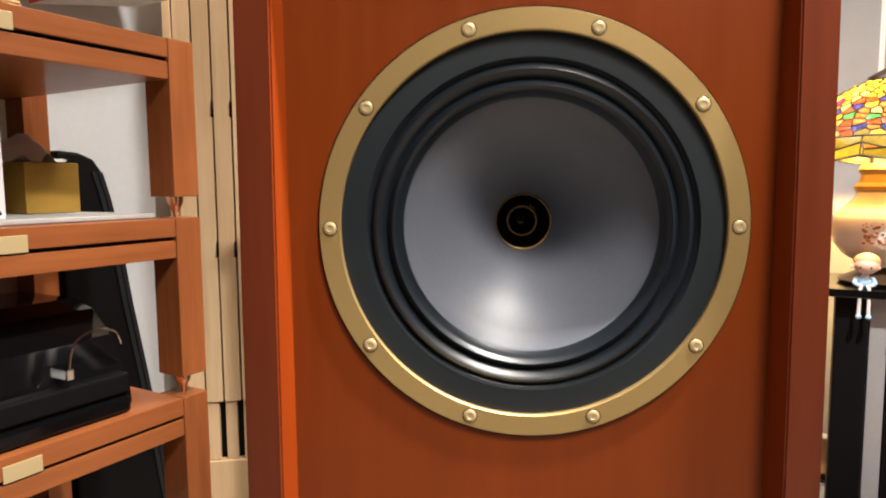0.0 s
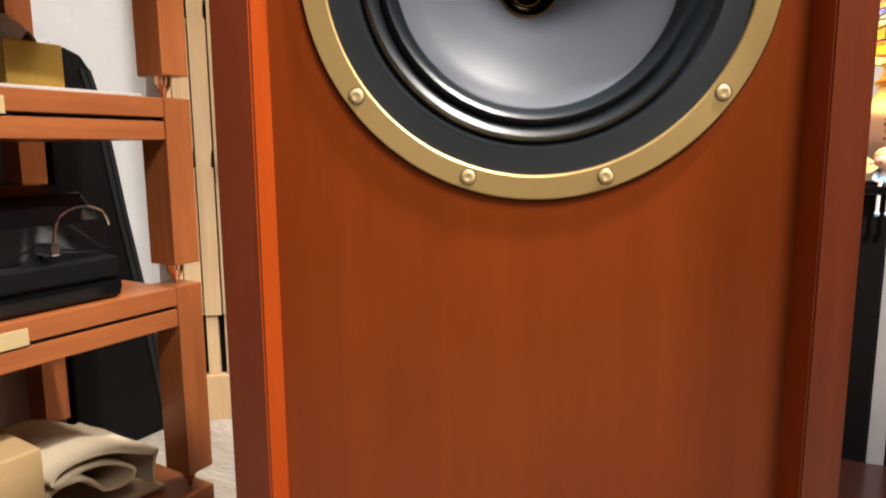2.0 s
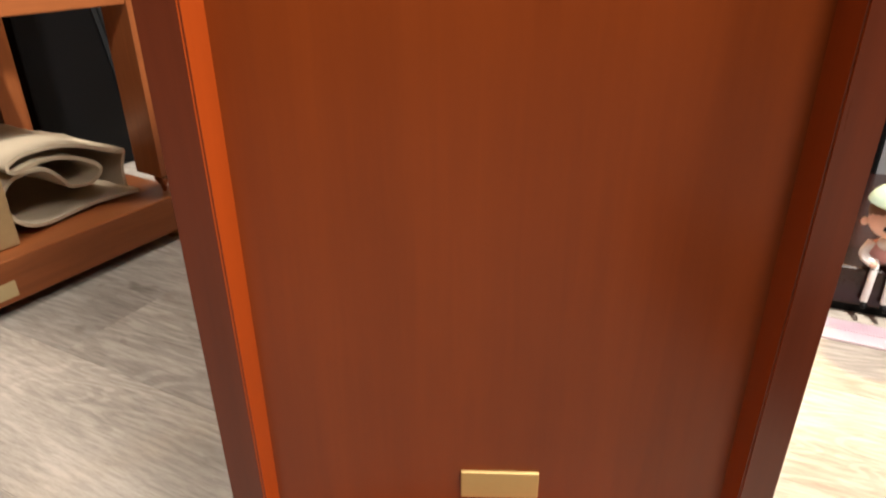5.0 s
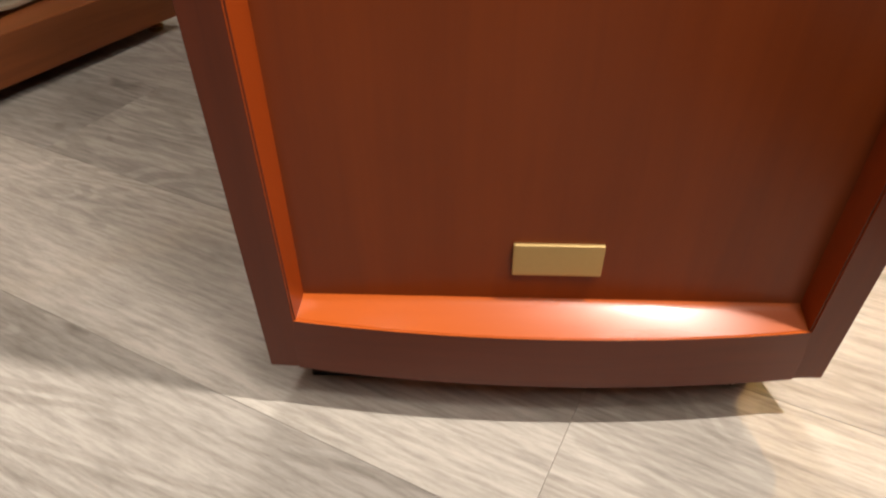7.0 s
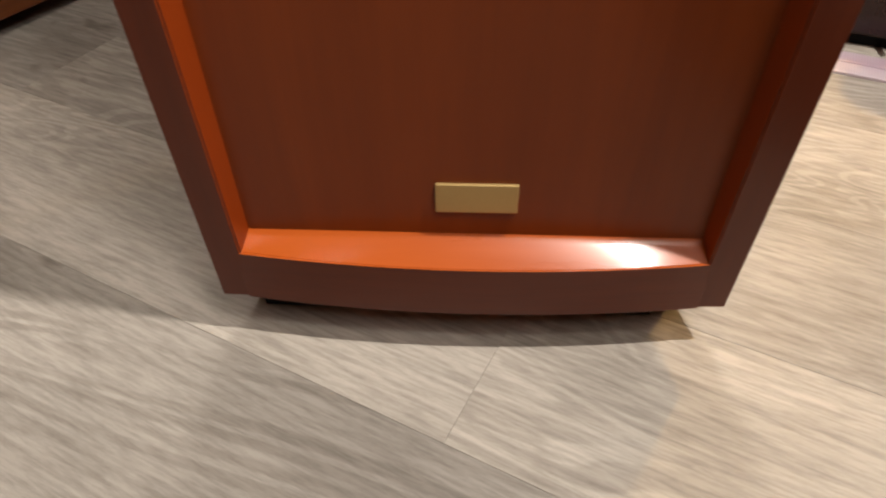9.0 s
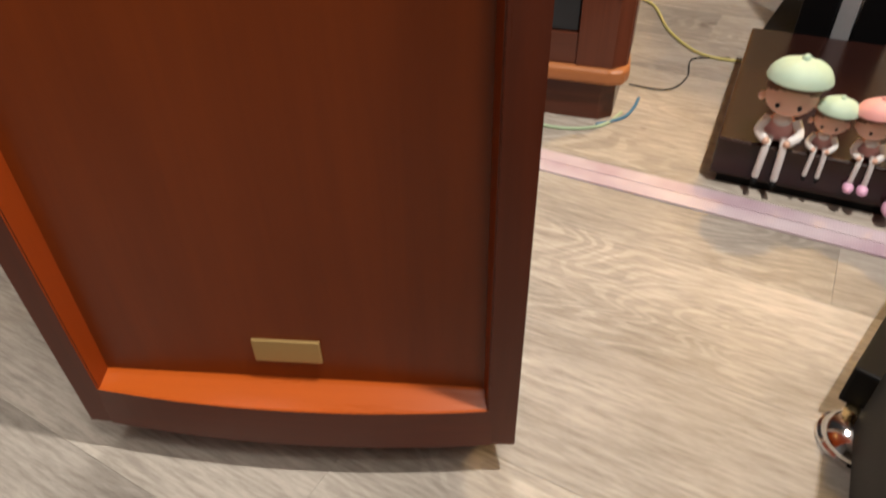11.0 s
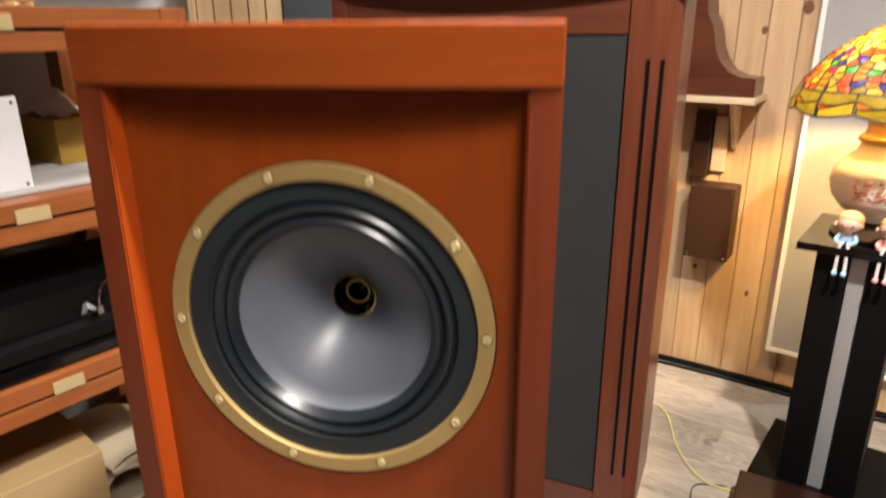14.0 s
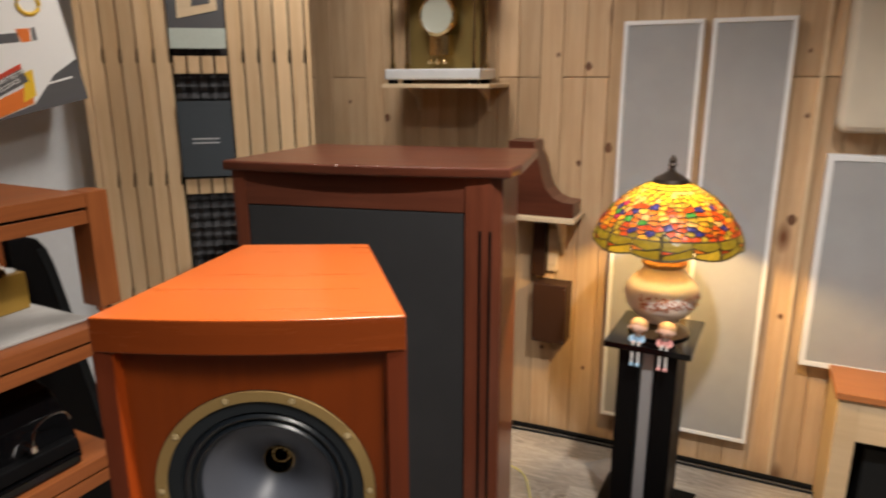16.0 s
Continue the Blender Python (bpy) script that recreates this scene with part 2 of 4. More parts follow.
PORCELAIN = plain("cream_porcelain", (0.88, 0.87, 0.84), 0.15, coat=0.5, vary=0.04, bumps=0.0)
FLOWERS = plain("floral_transfer", (0.50, 0.20, 0.11), 0.2, vary=0.5, grain=90)
REDPRINT = plain("red_card", (0.62, 0.06, 0.025), 0.5)
ORANGEPRINT = plain("orange_print", (0.80, 0.20, 0.03), 0.5)
YELLOWPRINT = plain("yellow_print", (0.85, 0.55, 0.03), 0.5)
GREYPRINT = plain("dark_grey_print", (0.10, 0.10, 0.105), 0.5)
YELLOWCABLE = plain("yellow_cable", (0.62, 0.56, 0.20), 0.5)
BLUECABLE = plain("blue_cable", (0.05, 0.20, 0.36), 0.4)
PALEBRASS = plain("pale_brass", (0.55, 0.42, 0.22), 0.42, 0.3, grain=300, vary=0.1)
DARKBRASS = plain("recess_shade_brass", (0.075, 0.05, 0.025), 0.5, 0.5)
LENSGLASS = plain("grey_lens", (0.10, 0.105, 0.11), 0.12, spec=0.5)
GREENCABLE = plain("pale_green_cable", (0.42, 0.55, 0.36), 0.5)


def glass(name, colour=(1, 1, 1), rough=0.02):
    m, nt, b = mat_base(name, rough)
    b.inputs["Transmission Weight"].default_value = 1.0
    b.inputs["Base Color"].default_value = (*colour, 1)
    b.inputs["IOR"].default_value = 1.45
    return m


GLASS = glass("clear_glass", (0.97, 0.97, 0.95))


def stained(name, colour):
    """Lit from within: lets the bulb's light through, coloured and mottled."""
    m, nt, b = mat_base(name, 0.35)
    v = coords(nt, (1, 1, 1))
    n = noise_tex(nt, v, 60, 4, 0.6, 0.6)
    lo = tuple(c * 0.6 for c in colour)
    col = ramp(nt, n, [(0.3, lo), (0.7, colour)])
    nt.links.new(col, b.inputs["Base Color"])
    tr = nt.nodes.new("ShaderNodeBsdfTranslucent")
    nt.links.new(col, tr.inputs["Color"])
    ms = nt.nodes.new("ShaderNodeMixShader")
    ms.inputs[0].default_value = 0.25
    nt.links.new(b.outputs[0], ms.inputs[1])
    nt.links.new(tr.outputs[0], ms.inputs[2])
    nt.links.new(ms.outputs[0], nt.nodes["Material Output"].inputs["Surface"])
    return m


def film_strip():
    """Ribbed clear plastic with a pink pearl sheen."""
    m, nt, b = mat_base("pearl_pink_plastic", 0.18, 0.15, 0.6)
    v = coords(nt, (1, 1, 1))
    w = nt.nodes.new("ShaderNodeTexWave")
    w.inputs["Scale"].default_value = 90
    nt.links.new(v, w.inputs["Vector"])
    n = noise_tex(nt, v, 7, 3, 0.5)
    c = ramp(nt, n, [(0.3, (0.52, 0.38, 0.45)), (0.6, (0.72, 0.63, 0.68)), (0.8, (0.80, 0.76, 0.78))])
    nt.links.new(c, b.inputs["Base Color"])
    bump(nt, b, w.outputs["Fac"], 0.35, 0.001)
    return m


PEARL = film_strip()

# ---------- mesh helpers ----------


def part(name, bm, material, parent=None, label="", smooth=False, at=None):
    me = bpy.data.meshes.new(name)
    bmesh.ops.recalc_face_normals(bm, faces=bm.faces)
    if smooth:
        for fc in bm.faces:
            fc.smooth = True
    bm.to_mesh(me)
    bm.free()
    for mm in material if isinstance(material, (list, tuple)) else [material]:
        me.materials.append(mm)
    if smooth:
        me.set_sharp_from_angle(angle=radians(38))
    ob = new(name, me)
    if parent:
        ob.parent = parent
    if at:
        ob.location = at
    if label:
        ob["label"] = label
    return ob


def thing(name, label, category, x=0, y=0, z=0, rz=0, group="", kind="", rx=0, ry=0):
    e = new(name)
    e.empty_display_size = 0.05
    e.matrix_world = pose(x, y, z, rx, ry, rz)
    return tagged(e, label, category, group, kind)


def box(x0, x1, y0, y1, z0, z1, bevel=0.0, bm=None, seg=2):
    own = bmesh.new()
    bmesh.ops.create_cube(own, size=1, matrix=Matrix.Translation(((x0 + x1) / 2, (y0 + y1) / 2, (z0 + z1) / 2)) @ Matrix.Diagonal((abs(x1 - x0), abs(y1 - y0), abs(z1 - z0), 1)))
    if bevel:
        bmesh.ops.bevel(own, geom=list(own.edges), offset=bevel, segments=seg, profile=0.6, affect="EDGES")
    return merge(bm, own)


def merge(bm, own, mat_index=0):
    if mat_index:
        for fc in own.faces:
            fc.material_index = mat_index
    if bm is None:
        return own
    me = bpy.data.meshes.new("tmp")
    own.to_mesh(me)
    own.free()
    bm.from_mesh(me)
    bpy.data.meshes.remove(me)
    return bm


def prism(poly, z0, z1, bevel=0.0, bm=None, seg=2):
    own = bmesh.new()
    lo = [own.verts.new((x, y, z0)) for x, y in poly]
    hi = [own.verts.new((x, y, z1)) for x, y in poly]
    own.faces.new(lo[::-1])
    own.faces.new(hi)
    n = len(poly)
    for k in range(n):
        own.faces.new((lo[k], lo[(k + 1) % n], hi[(k + 1) % n], hi[k]))
    bmesh.ops.recalc_face_normals(own, faces=own.faces)
    if bevel:
        bmesh.ops.bevel(own, geom=list(own.edges), offset=bevel, segments=seg, profile=0.6, affect="EDGES", clamp_overlap=True)
    return merge(bm, own)


def extrude_xz(poly, y0, y1, bevel=0.0, bm=None):
    """A side profile in x and z, given depth along y."""
    own = prism(poly, y0, y1, bevel)
    bmesh.ops.transform(own, matrix=Matrix(((1, 0, 0, 0), (0, 0, 1, 0), (0, 1, 0, 0), (0, 0, 0, 1))), verts=own.verts)
    bmesh.ops.recalc_face_normals(own, faces=own.faces)
    return merge(bm, own)


def lathe(profile, n=48, axis="z", bm=None, close=False):
    own = bmesh.new()
    rings = []
    for r, h in profile:
        ring = []
        for k in range(n):
            a = 2 * math.pi * k / n
            p = (r * math.cos(a), r * math.sin(a), h) if axis == "z" else (r * math.cos(a), h, r * math.sin(a))
            ring.append(own.verts.new(p))
        rings.append(ring)
    for a, b in zip(rings, rings[1:]):
        for k in range(n):
            own.faces.new((a[k], a[(k + 1) % n], b[(k + 1) % n], b[k]))
    if close:
        own.faces.new(rings[0])
        own.faces.new(rings[-1])
    bmesh.ops.remove_doubles(own, verts=own.verts, dist=1e-6)
    bmesh.ops.recalc_face_normals(own, faces=own.faces)
    return merge(bm, own)


def ball(c, rx, ry, rz, bm=None, mat_index=0, u=16, v=10):
    own = bmesh.new()
    bmesh.ops.create_uvsphere(own, u_segments=u, v_segments=v, radius=1, matrix=Matrix.Translation(c) @ Matrix.Diagonal((rx, ry, rz, 1)))
    return merge(bm, own, mat_index)


def tube(points, r, bm=None, n=8, mat_index=0, r2=None):
    own = bmesh.new()
    pts = [Vector(p) for p in points]
    rings = []
    for k, p in enumerate(pts):
        d = (pts[min(k + 1, len(pts) - 1)] - pts[max(k - 1, 0)]).normalized()
        s = d.cross(Vector((0, 0, 1)) if abs(d.z) < 0.9 else Vector((1, 0, 0))).normalized()
        t = d.cross(s)
        rr = r if r2 is None else r + (r2 - r) * k / (len(pts) - 1)
        rings.append([own.verts.new(p + rr * (math.cos(2 * math.pi * j / n) * s + math.sin(2 * math.pi * j / n) * t)) for j in range(n)])
    for a, b in zip(rings, rings[1:]):
        for j in range(n):
            own.faces.new((a[j], a[(j + 1) % n], b[(j + 1) % n], b[j]))
    own.faces.new(rings[0])
    own.faces.new(rings[-1])
    bmesh.ops.recalc_face_normals(own, faces=own.faces)
    return merge(bm, own, mat_index)


def smooth_path(points, steps=8):
    """A round path through the points."""
    pts = [Vector(p) for p in points]
    out = []
    for k in range(len(pts) - 1):
        p0, p1, p2, p3 = pts[max(k - 1, 0)], pts[k], pts[k + 1], pts[min(k + 2, len(pts) - 1)]
        for j in range(steps):
            t = j / steps
            out.append(0.5 * ((2 * p1) + (p2 - p0) * t + (2 * p0 - 5 * p1 + 4 * p2 - p3) * t * t + (3 * p1 - p0 - 3 * p2 + p3) * t ** 3))
    return out + [pts[-1]]

# ---------- the room ----------
ROOM = -25.0          # the back wall's turn
floor = thing("floor", "grey-brown oak laminate plank floor", "floor", 0.315, 0.216, 0, ROOM, kind="structure")
part("subfloor", box(-3.6, 3.0, -3.6, 2.6, -0.12, -0.006), BLACK, floor)

WALL_Y, WALL_X = 1.69, 0.64
wall_back = thing("wall_back", "knotty varnished pine tongue-and-groove plank wall", "wall", WALL_X, WALL_Y, 0, ROOM, kind="structure")
part("wall_core", box(-1.6, 1.9, 0.016, 0.12, 0, 2.5), BLACK, wall_back)

LEFT = 61.0
wall_left = thing("wall_left", "plain white painted wall", "wall", -1.1175, 0.9785, 0, LEFT, kind="structure")
part("wall_plaster", box(-3.6, 1.6, 0, 0.12, 0, 2.5), WHITEWALL, wall_left)

# unseen closing walls, coloured dark to hold back bounced light and haze
wall_right = thing("wall_right", "plain unseen wall, kept dark to cut reflected light", "wall", 2.75, 0.75, 0, 65, kind="structure")
part("wall_plaster", box(-4.2, 0.6, -0.12, 0, 0, 2.5), DIMWALL, wall_right)
wall_front = thing("wall_front", "plain unseen wall, kept dark to cut reflected light", "wall", -0.5, -2.6, 0, ROOM, kind="structure")
part("wall_plaster", box(-2.6, 2.6, -0.12, 0, 0, 2.5), DIMWALL, wall_front)
ceiling = part("ceiling", box(-3.4, 3.4, -3.6, 3.2, 2.5, 2.6), CEILINGWHITE)
tagged(ceiling, "plain white painted ceiling", "ceiling", kind="structure")
part("trim", box(0.880, 0.892, -0.014, 0.004, 0, 2.5, 0.003), PINE_SHELF, wall_back)

# downlights in the ceiling, out of view; then the added fill panel and spot
for (lx, ly), watts, angle in DOWNLIGHTS:
    fx = thing("ceiling_downlight", "round white recessed ceiling downlight", "ceiling light", lx, ly, 2.5, 0, group="ceiling downlights")
    part("trim_ring", lathe([(0.055, 0.0), (0.055, -0.006), (0.075, -0.010), (0.08, -0.004), (0.08, 0.0)], 32), WHITEFRAME, fx, "", True)

cp = thing("added_fill_panel", "added unseen square panel for soft front fill", "ceiling light", 0.6, -1.5, 2.5)
part("panel_frame", box(-0.33, 0.33, -0.33, 0.33, -0.03, 0, 0.004), WHITEFRAME, cp)

# housing made up for the added fill spot
ts = thing("added_fill_spot", "added unseen spot that brightens the loudspeaker front", "spotlight", FILL_EYE[0], FILL_EYE[1], 2.5)
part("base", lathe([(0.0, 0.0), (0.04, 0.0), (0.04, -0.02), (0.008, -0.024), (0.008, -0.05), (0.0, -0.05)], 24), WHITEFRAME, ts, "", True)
aim_dir = (Vector(AIM) - Vector(FILL_EYE)).normalized()
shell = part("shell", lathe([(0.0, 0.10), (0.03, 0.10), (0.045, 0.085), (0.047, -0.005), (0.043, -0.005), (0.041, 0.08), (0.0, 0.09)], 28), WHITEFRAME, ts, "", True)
shell.matrix_local = Matrix.Translation((0, 0, FILL_EYE[2] - 2.5)) @ (-aim_dir).to_track_quat("Z", "Y").to_matrix().to_4x4() @ Matrix.Translation((0, 0, 0.01))

# ---------- the tall loudspeaker ----------
speaker = thing("loudspeaker", "tall cherry loudspeaker cabinet with one large exposed driver", "loudspeaker")
XL, XR, ZB, ZT = -0.206, 0.201, 0.047, 1.132
BXL, BXR, BY = -0.112, 0.114, 0.358
FY = -0.016


def front_toned(bm, index=1):
    """Gives the faces that look forward the second material: a darker tone for their shade."""
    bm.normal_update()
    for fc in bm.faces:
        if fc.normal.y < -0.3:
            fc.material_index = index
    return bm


def bowed(x0, x1, y, bow, n=14):
    """The front line of a rail, from x0 to x1, curved forward in the middle."""
    return [(x0 + (x1 - x0) * k / n, y - bow * (1 - (2 * k / n - 1) ** 2)) for k in range(n + 1)]


part("top_panel", front_toned(prism(bowed(XL, XR, FY, 0.014) + [(BXR, BY), (BXL, BY)], ZT - 0.048, ZT, 0.0025)), [CHERRY_LIT, CHERRY_X], speaker)
SW = 0.0262           # the width of a side board
part("bottom_panel", front_toned(prism(bowed(XL + SW - 0.004, XR - SW + 0.004, FY - 0.0004, 0.0126) + [(BXR - SW, BY), (BXL + SW, BY)], ZB, ZB + 0.05, 0.0003)), [CHERRY_LIT, FRONTSHADE_X], speaker)


def sill():
    """The sloped upper side of the bottom rail, with a steeper cove against the baffle."""
    bm = bmesh.new()
    line = bowed(XL + SW - 0.0004, XR - SW + 0.0004, FY + 0.0006, 0.013)
    rows = [[bm.verts.new(q) for q in ((x, y, ZB + 0.048), (x, y + 0.0006, ZB + 0.0505), (x, -0.0045, ZB + 0.0575), (x, -0.0015, ZB + 0.0592), (x, 0.001, ZB + 0.0625), (x, 0.001, ZB + 0.048))] for x, y in line]
    for a, b in zip(rows, rows[1:]):
        for j in range(6):
            bm.faces.new((a[j], a[(j + 1) % 6], b[(j + 1) % 6], b[j]))
    bm.faces.new(rows[0])
    bm.faces.new(rows[-1])
    return bm


part("sill", sill(), CHERRY_LIT, speaker, "sloped cherry sill", True)


def stile(x0, x1, xb):
    """A side board with its front edge curved slightly forward at mid height."""
    bm = bmesh.new()
    n, rows = 16, []
    for k in range(n + 1):
        z = ZB + (ZT - ZB - 0.048) * k / n
        y = FY - 0.0055 * (1 - (2 * k / n - 1) ** 2)
        rows.append([bm.verts.new(p) for p in ((x0, y + (0.001 if x0 < 0 else 0), z), (x1, y + (0.001 if x1 > 0 else 0), z), (x1 + xb, BY, z), (x0 + xb, BY, z))])
    for a, b in zip(rows, rows[1:]):
        for j in range(4):
            bm.faces.new((a[j], a[(j + 1) % 4], b[(j + 1) % 4], b[j]))
    bm.faces.new(rows[0])
    bm.faces.new(rows[-1])
    bmesh.ops.recalc_face_normals(bm, faces=bm.faces)
    sharp = [e for e in bm.edges if len(e.link_faces) == 2 and e.calc_face_angle() > 1.0]
    bmesh.ops.bevel(bm, geom=sharp, offset=0.0012, segments=2, affect="EDGES")
    return bm


part("side_panel", front_toned(stile(XL, XL + SW, BXL - XL)), [CHERRY_LIT_Z, FRONTSHADE_Z], speaker)
part("side_panel", front_toned(stile(XR - SW, XR, BXR - XR)), [CHERRY_LIT_Z, FRONTSHADE_Z], speaker)
part("back_panel", box(BXL + 0.004, BXR - 0.004, BY - 0.02, BY - 0.002, ZB + 0.05, ZT - 0.048), CHERRY, speaker)


def baffle_board():
    """The front board with a round hole for the driver."""
    bm = bmesh.new()
    x0, x1, z0, z1, cz, r, n = XL + 0.022, XR - 0.022, ZB + 0.048, ZT - 0.046, 0.868, 0.138, 64
    ring, rim, inner = [], [], []
    for k in range(n):
        a = 2 * math.pi * (k + 0.5) / n
        c, s = math.cos(a), math.sin(a)
        t = min(((x1 if c > 0 else x0) / c) if abs(c) > 1e-6 else 9, ((z1 if s > 0 else z0) - cz) / s if abs(s) > 1e-6 else 9)
        ring.append(bm.verts.new((r * c, 0, cz + r * s)))
        inner.append(bm.verts.new((r * c, 0.018, cz + r * s)))
        rim.append(bm.verts.new((t * c, 0, cz + t * s)))
    for k in range(n):
        j = (k + 1) % n
        bm.faces.new((ring[k], ring[j], rim[j], rim[k]))
        bm.faces.new((ring[k], inner[k], inner[j], ring[j]))
    for cx, czz in ((x0, z0), (x1, z0), (x1, z1), (x0, z1)):
        near = sorted(rim, key=lambda q: (q.co.x - cx) ** 2 + (q.co.z - czz) ** 2)[:2]
        bm.faces.new((near[0], near[1], bm.verts.new((cx, 0, czz))))
    return bm


part("baffle", baffle_board(), CHERRY, speaker)

CZ = 0.868
driver = part("driver_flange", lathe([(0.1375, -0.0005), (0.1375, 0.0015), (0.120, 0.0015), (0.1185, 0.004)], 96, "y"), FLANGE, speaker, "matte black driver flange", True, (0, 0, CZ))
part("surround", lathe([(0.1185, 0.004), (0.1165, 0.0055), (0.1145, 0.002), (0.112, 0.0005), (0.109, 0.002), (0.1065, 0.0055), (0.105, 0.0065), (0.1035, 0.004), (0.1005, 0.0015), (0.098, 0.003), (0.0965, 0.0065), (0.0950, 0.0095), (0.0932, 0.0118)], 96, "y"), RUBBER, driver, "black rubber surround with two rolls", True)
part("cone", lathe([(0.0932, 0.0118), (0.0915, 0.0150), (0.080, 0.0225), (0.067, 0.031), (0.055, 0.0415), (0.044, 0.052), (0.035, 0.0625), (0.0288, 0.0705), (0.0230, 0.078)], 96, "y"), CONE, driver, "grey paper cone", True)
part("throat_ring", lathe([(0.0230, 0.078), (0.0230, 0.0757), (0.0221, 0.0755), (0.0217, 0.078)], 64, "y"), BRASSBRIGHT, driver, "thin polished brass throat ring", True)
part("horn_throat", lathe([(0.0217, 0.078), (0.0180, 0.084), (0.0138, 0.089), (0.0124, 0.092), (0.0124, 0.118)], 64, "y"), BLACKGLOSS, driver, "black glossy horn throat", True)
part("inner_ring", lathe([(0.0128, 0.092), (0.0126, 0.0895), (0.0117, 0.0895), (0.0114, 0.093)], 48, "y"), BRASSBRIGHT, driver, "thin brass inner ring", True)
part("throat_plug", lathe([(0.0124, 0.116), (0.006, 0.114), (0.0045, 0.102), (0.0, 0.100)], 32, "y"), BLACKGLOSS, driver, "", True)
trim_ring = part("trim_ring", lathe([(0.1530, 0.0), (0.1530, -0.0022), (0.1524, -0.0030), (0.1382, -0.0030), (0.1374, -0.0022), (0.1374, 0.0015)], 128, "y"), BRASS, speaker, "satin gold trim ring", True, (0, 0, CZ))
for k in range(10):
    a = math.radians(36 * k)
    at = (0.145 * math.cos(a), 0, 0.145 * math.sin(a))
    head = part("screw", lathe([(0.0, -0.0037), (0.0020, -0.0037), (0.0023, -0.0041), (0.0040, -0.0040), (0.0047, -0.0034), (0.0048, -0.0020)], 20, "y"), PALEBRASS, trim_ring, "pale brass screw head", True, at)
    # raised dark ring: shade of the screw recess put into colour
    part("recess", lathe([(0.0049, -0.0028), (0.0050, -0.0032), (0.0055, -0.0032), (0.0056, -0.0028)], 20, "y"), DARKBRASS, head, "dark ring for the shade in the recess round the screw", True)
# black line laid on the baffle as the shadow at the ring's edge
part("ring_gap", lathe([(0.1531, -0.0004), (0.1542, -0.0006), (0.1542, 0.0)], 128, "y"), BLACK, trim_ring, "thin black line for the shadow gap round the ring", True)
part("name_plate", box(-0.030, 0.030, -0.0035, 0.0, 0.132, 0.158, 0.0012), BRASS, speaker, "blank satin brass name plate")
part("plinth", prism([(-0.185, 0.012), (0.155, 0.012), (0.085, 0.33), (-0.085, 0.33)], 0.004, ZB), BLACK, speaker, "recessed black plinth")
for fx, fy in ((-0.15, 0.05), (0.165, 0.03), (-0.06, 0.30), (0.06, 0.30)):
    part("foot", lathe([(0.0, 0.0), (0.009, 0.0), (0.011, 0.006), (0.011, ZB), (0.0, ZB)], 16), BRASS, speaker, "", True, (fx, fy, 0))

# ---------- the wide loudspeaker behind it ----------
sp2 = thing("large_loudspeaker", "wide walnut floor loudspeaker with dark grille cloth", "loudspeaker", -0.283, 0.868, 0, -13.6)
W2, D2 = 0.692, 0.40      # right chamfer included
part("body", prism([(0.004, 0.03), (0.61, 0.03), (0.67, 0.008), (W2, 0.026), (W2 - 0.01, D2), (0.07, D2)], 0.085, 1.20, 0.002), WALNUT_Z, sp2)
part("front_stile", prism([(0.606, -0.006), (0.668, -0.006), (W2 - 0.002, 0.016), (W2 - 0.002, 0.03), (0.606, 0.03)], 0.10, 1.198, 0.002), WALNUT_Z, sp2)
part("front_stile", box(0.002, 0.036, -0.004, 0.03, 0.10, 1.198, 0.002), WALNUT_Z, sp2)
part("front_rail", box(0.036, 0.606, -0.002, 0.03, 1.113, 1.198, 0.002), WALNUT_X, sp2)
part("front_rail", box(0.036, 0.606, -0.002, 0.03, 0.10, 0.155, 0.002), WALNUT_X, sp2)
part("grille", box(0.038, 0.604, 0.0, 0.028, 0.157, 1.111, 0.003), GRILLECLOTH, sp2, "charcoal grille cloth")
for sx in (0.640, 0.664):
    part("port_slot", box(sx, sx + 0.006, -0.0085, 0.006, 0.218, 1.072), BLACK, sp2, "narrow dark vertical port slot")
part("top_board", prism(bowed(-0.02, W2 + 0.022, -0.012, 0.022) + [(W2 + 0.04, 0.06), (W2 + 0.045, D2 + 0.02), (0.06, D2 + 0.02)], 1.198, 1.224, 0.008, seg=3), WALNUT_X, sp2, "rounded walnut top board")
part("base_moulding", prism([(-0.006, -0.012), (0.665, -0.016), (0.69, -0.008), (W2 + 0.006, 0.018), (W2 - 0.03, D2), (0.05, D2)], 0.072, 0.10, 0.009, seg=3), AMBERWOOD, sp2, "rounded amber wood base moulding")
part("base", prism([(0.008, 0.004), (0.655, 0.0), (0.678, 0.02), (W2 - 0.01, D2 - 0.02), (0.08, D2 - 0.02)], 0.0, 0.072, 0.002), WALNUT_X, sp2)

# ---------- the rack ----------
RK = 62.6
RL, RD = 0.75, 0.545
RX, RY = -0.561 - RL * math.cos(radians(RK)), 0.776 - RL * math.sin(radians(RK))
rack = thing("equipment_rack", "open cherry wood hi-fi rack of stacked tiers on copper spikes", "rack", RX, RY, 0, RK)


def plate(x, z, parent):
    part("brass_plate", box(x, x + 0.058, -0.0025, 0.0, z, z + 0.026, 0.0008), PALEBRASS, parent, "small blank brass plate")


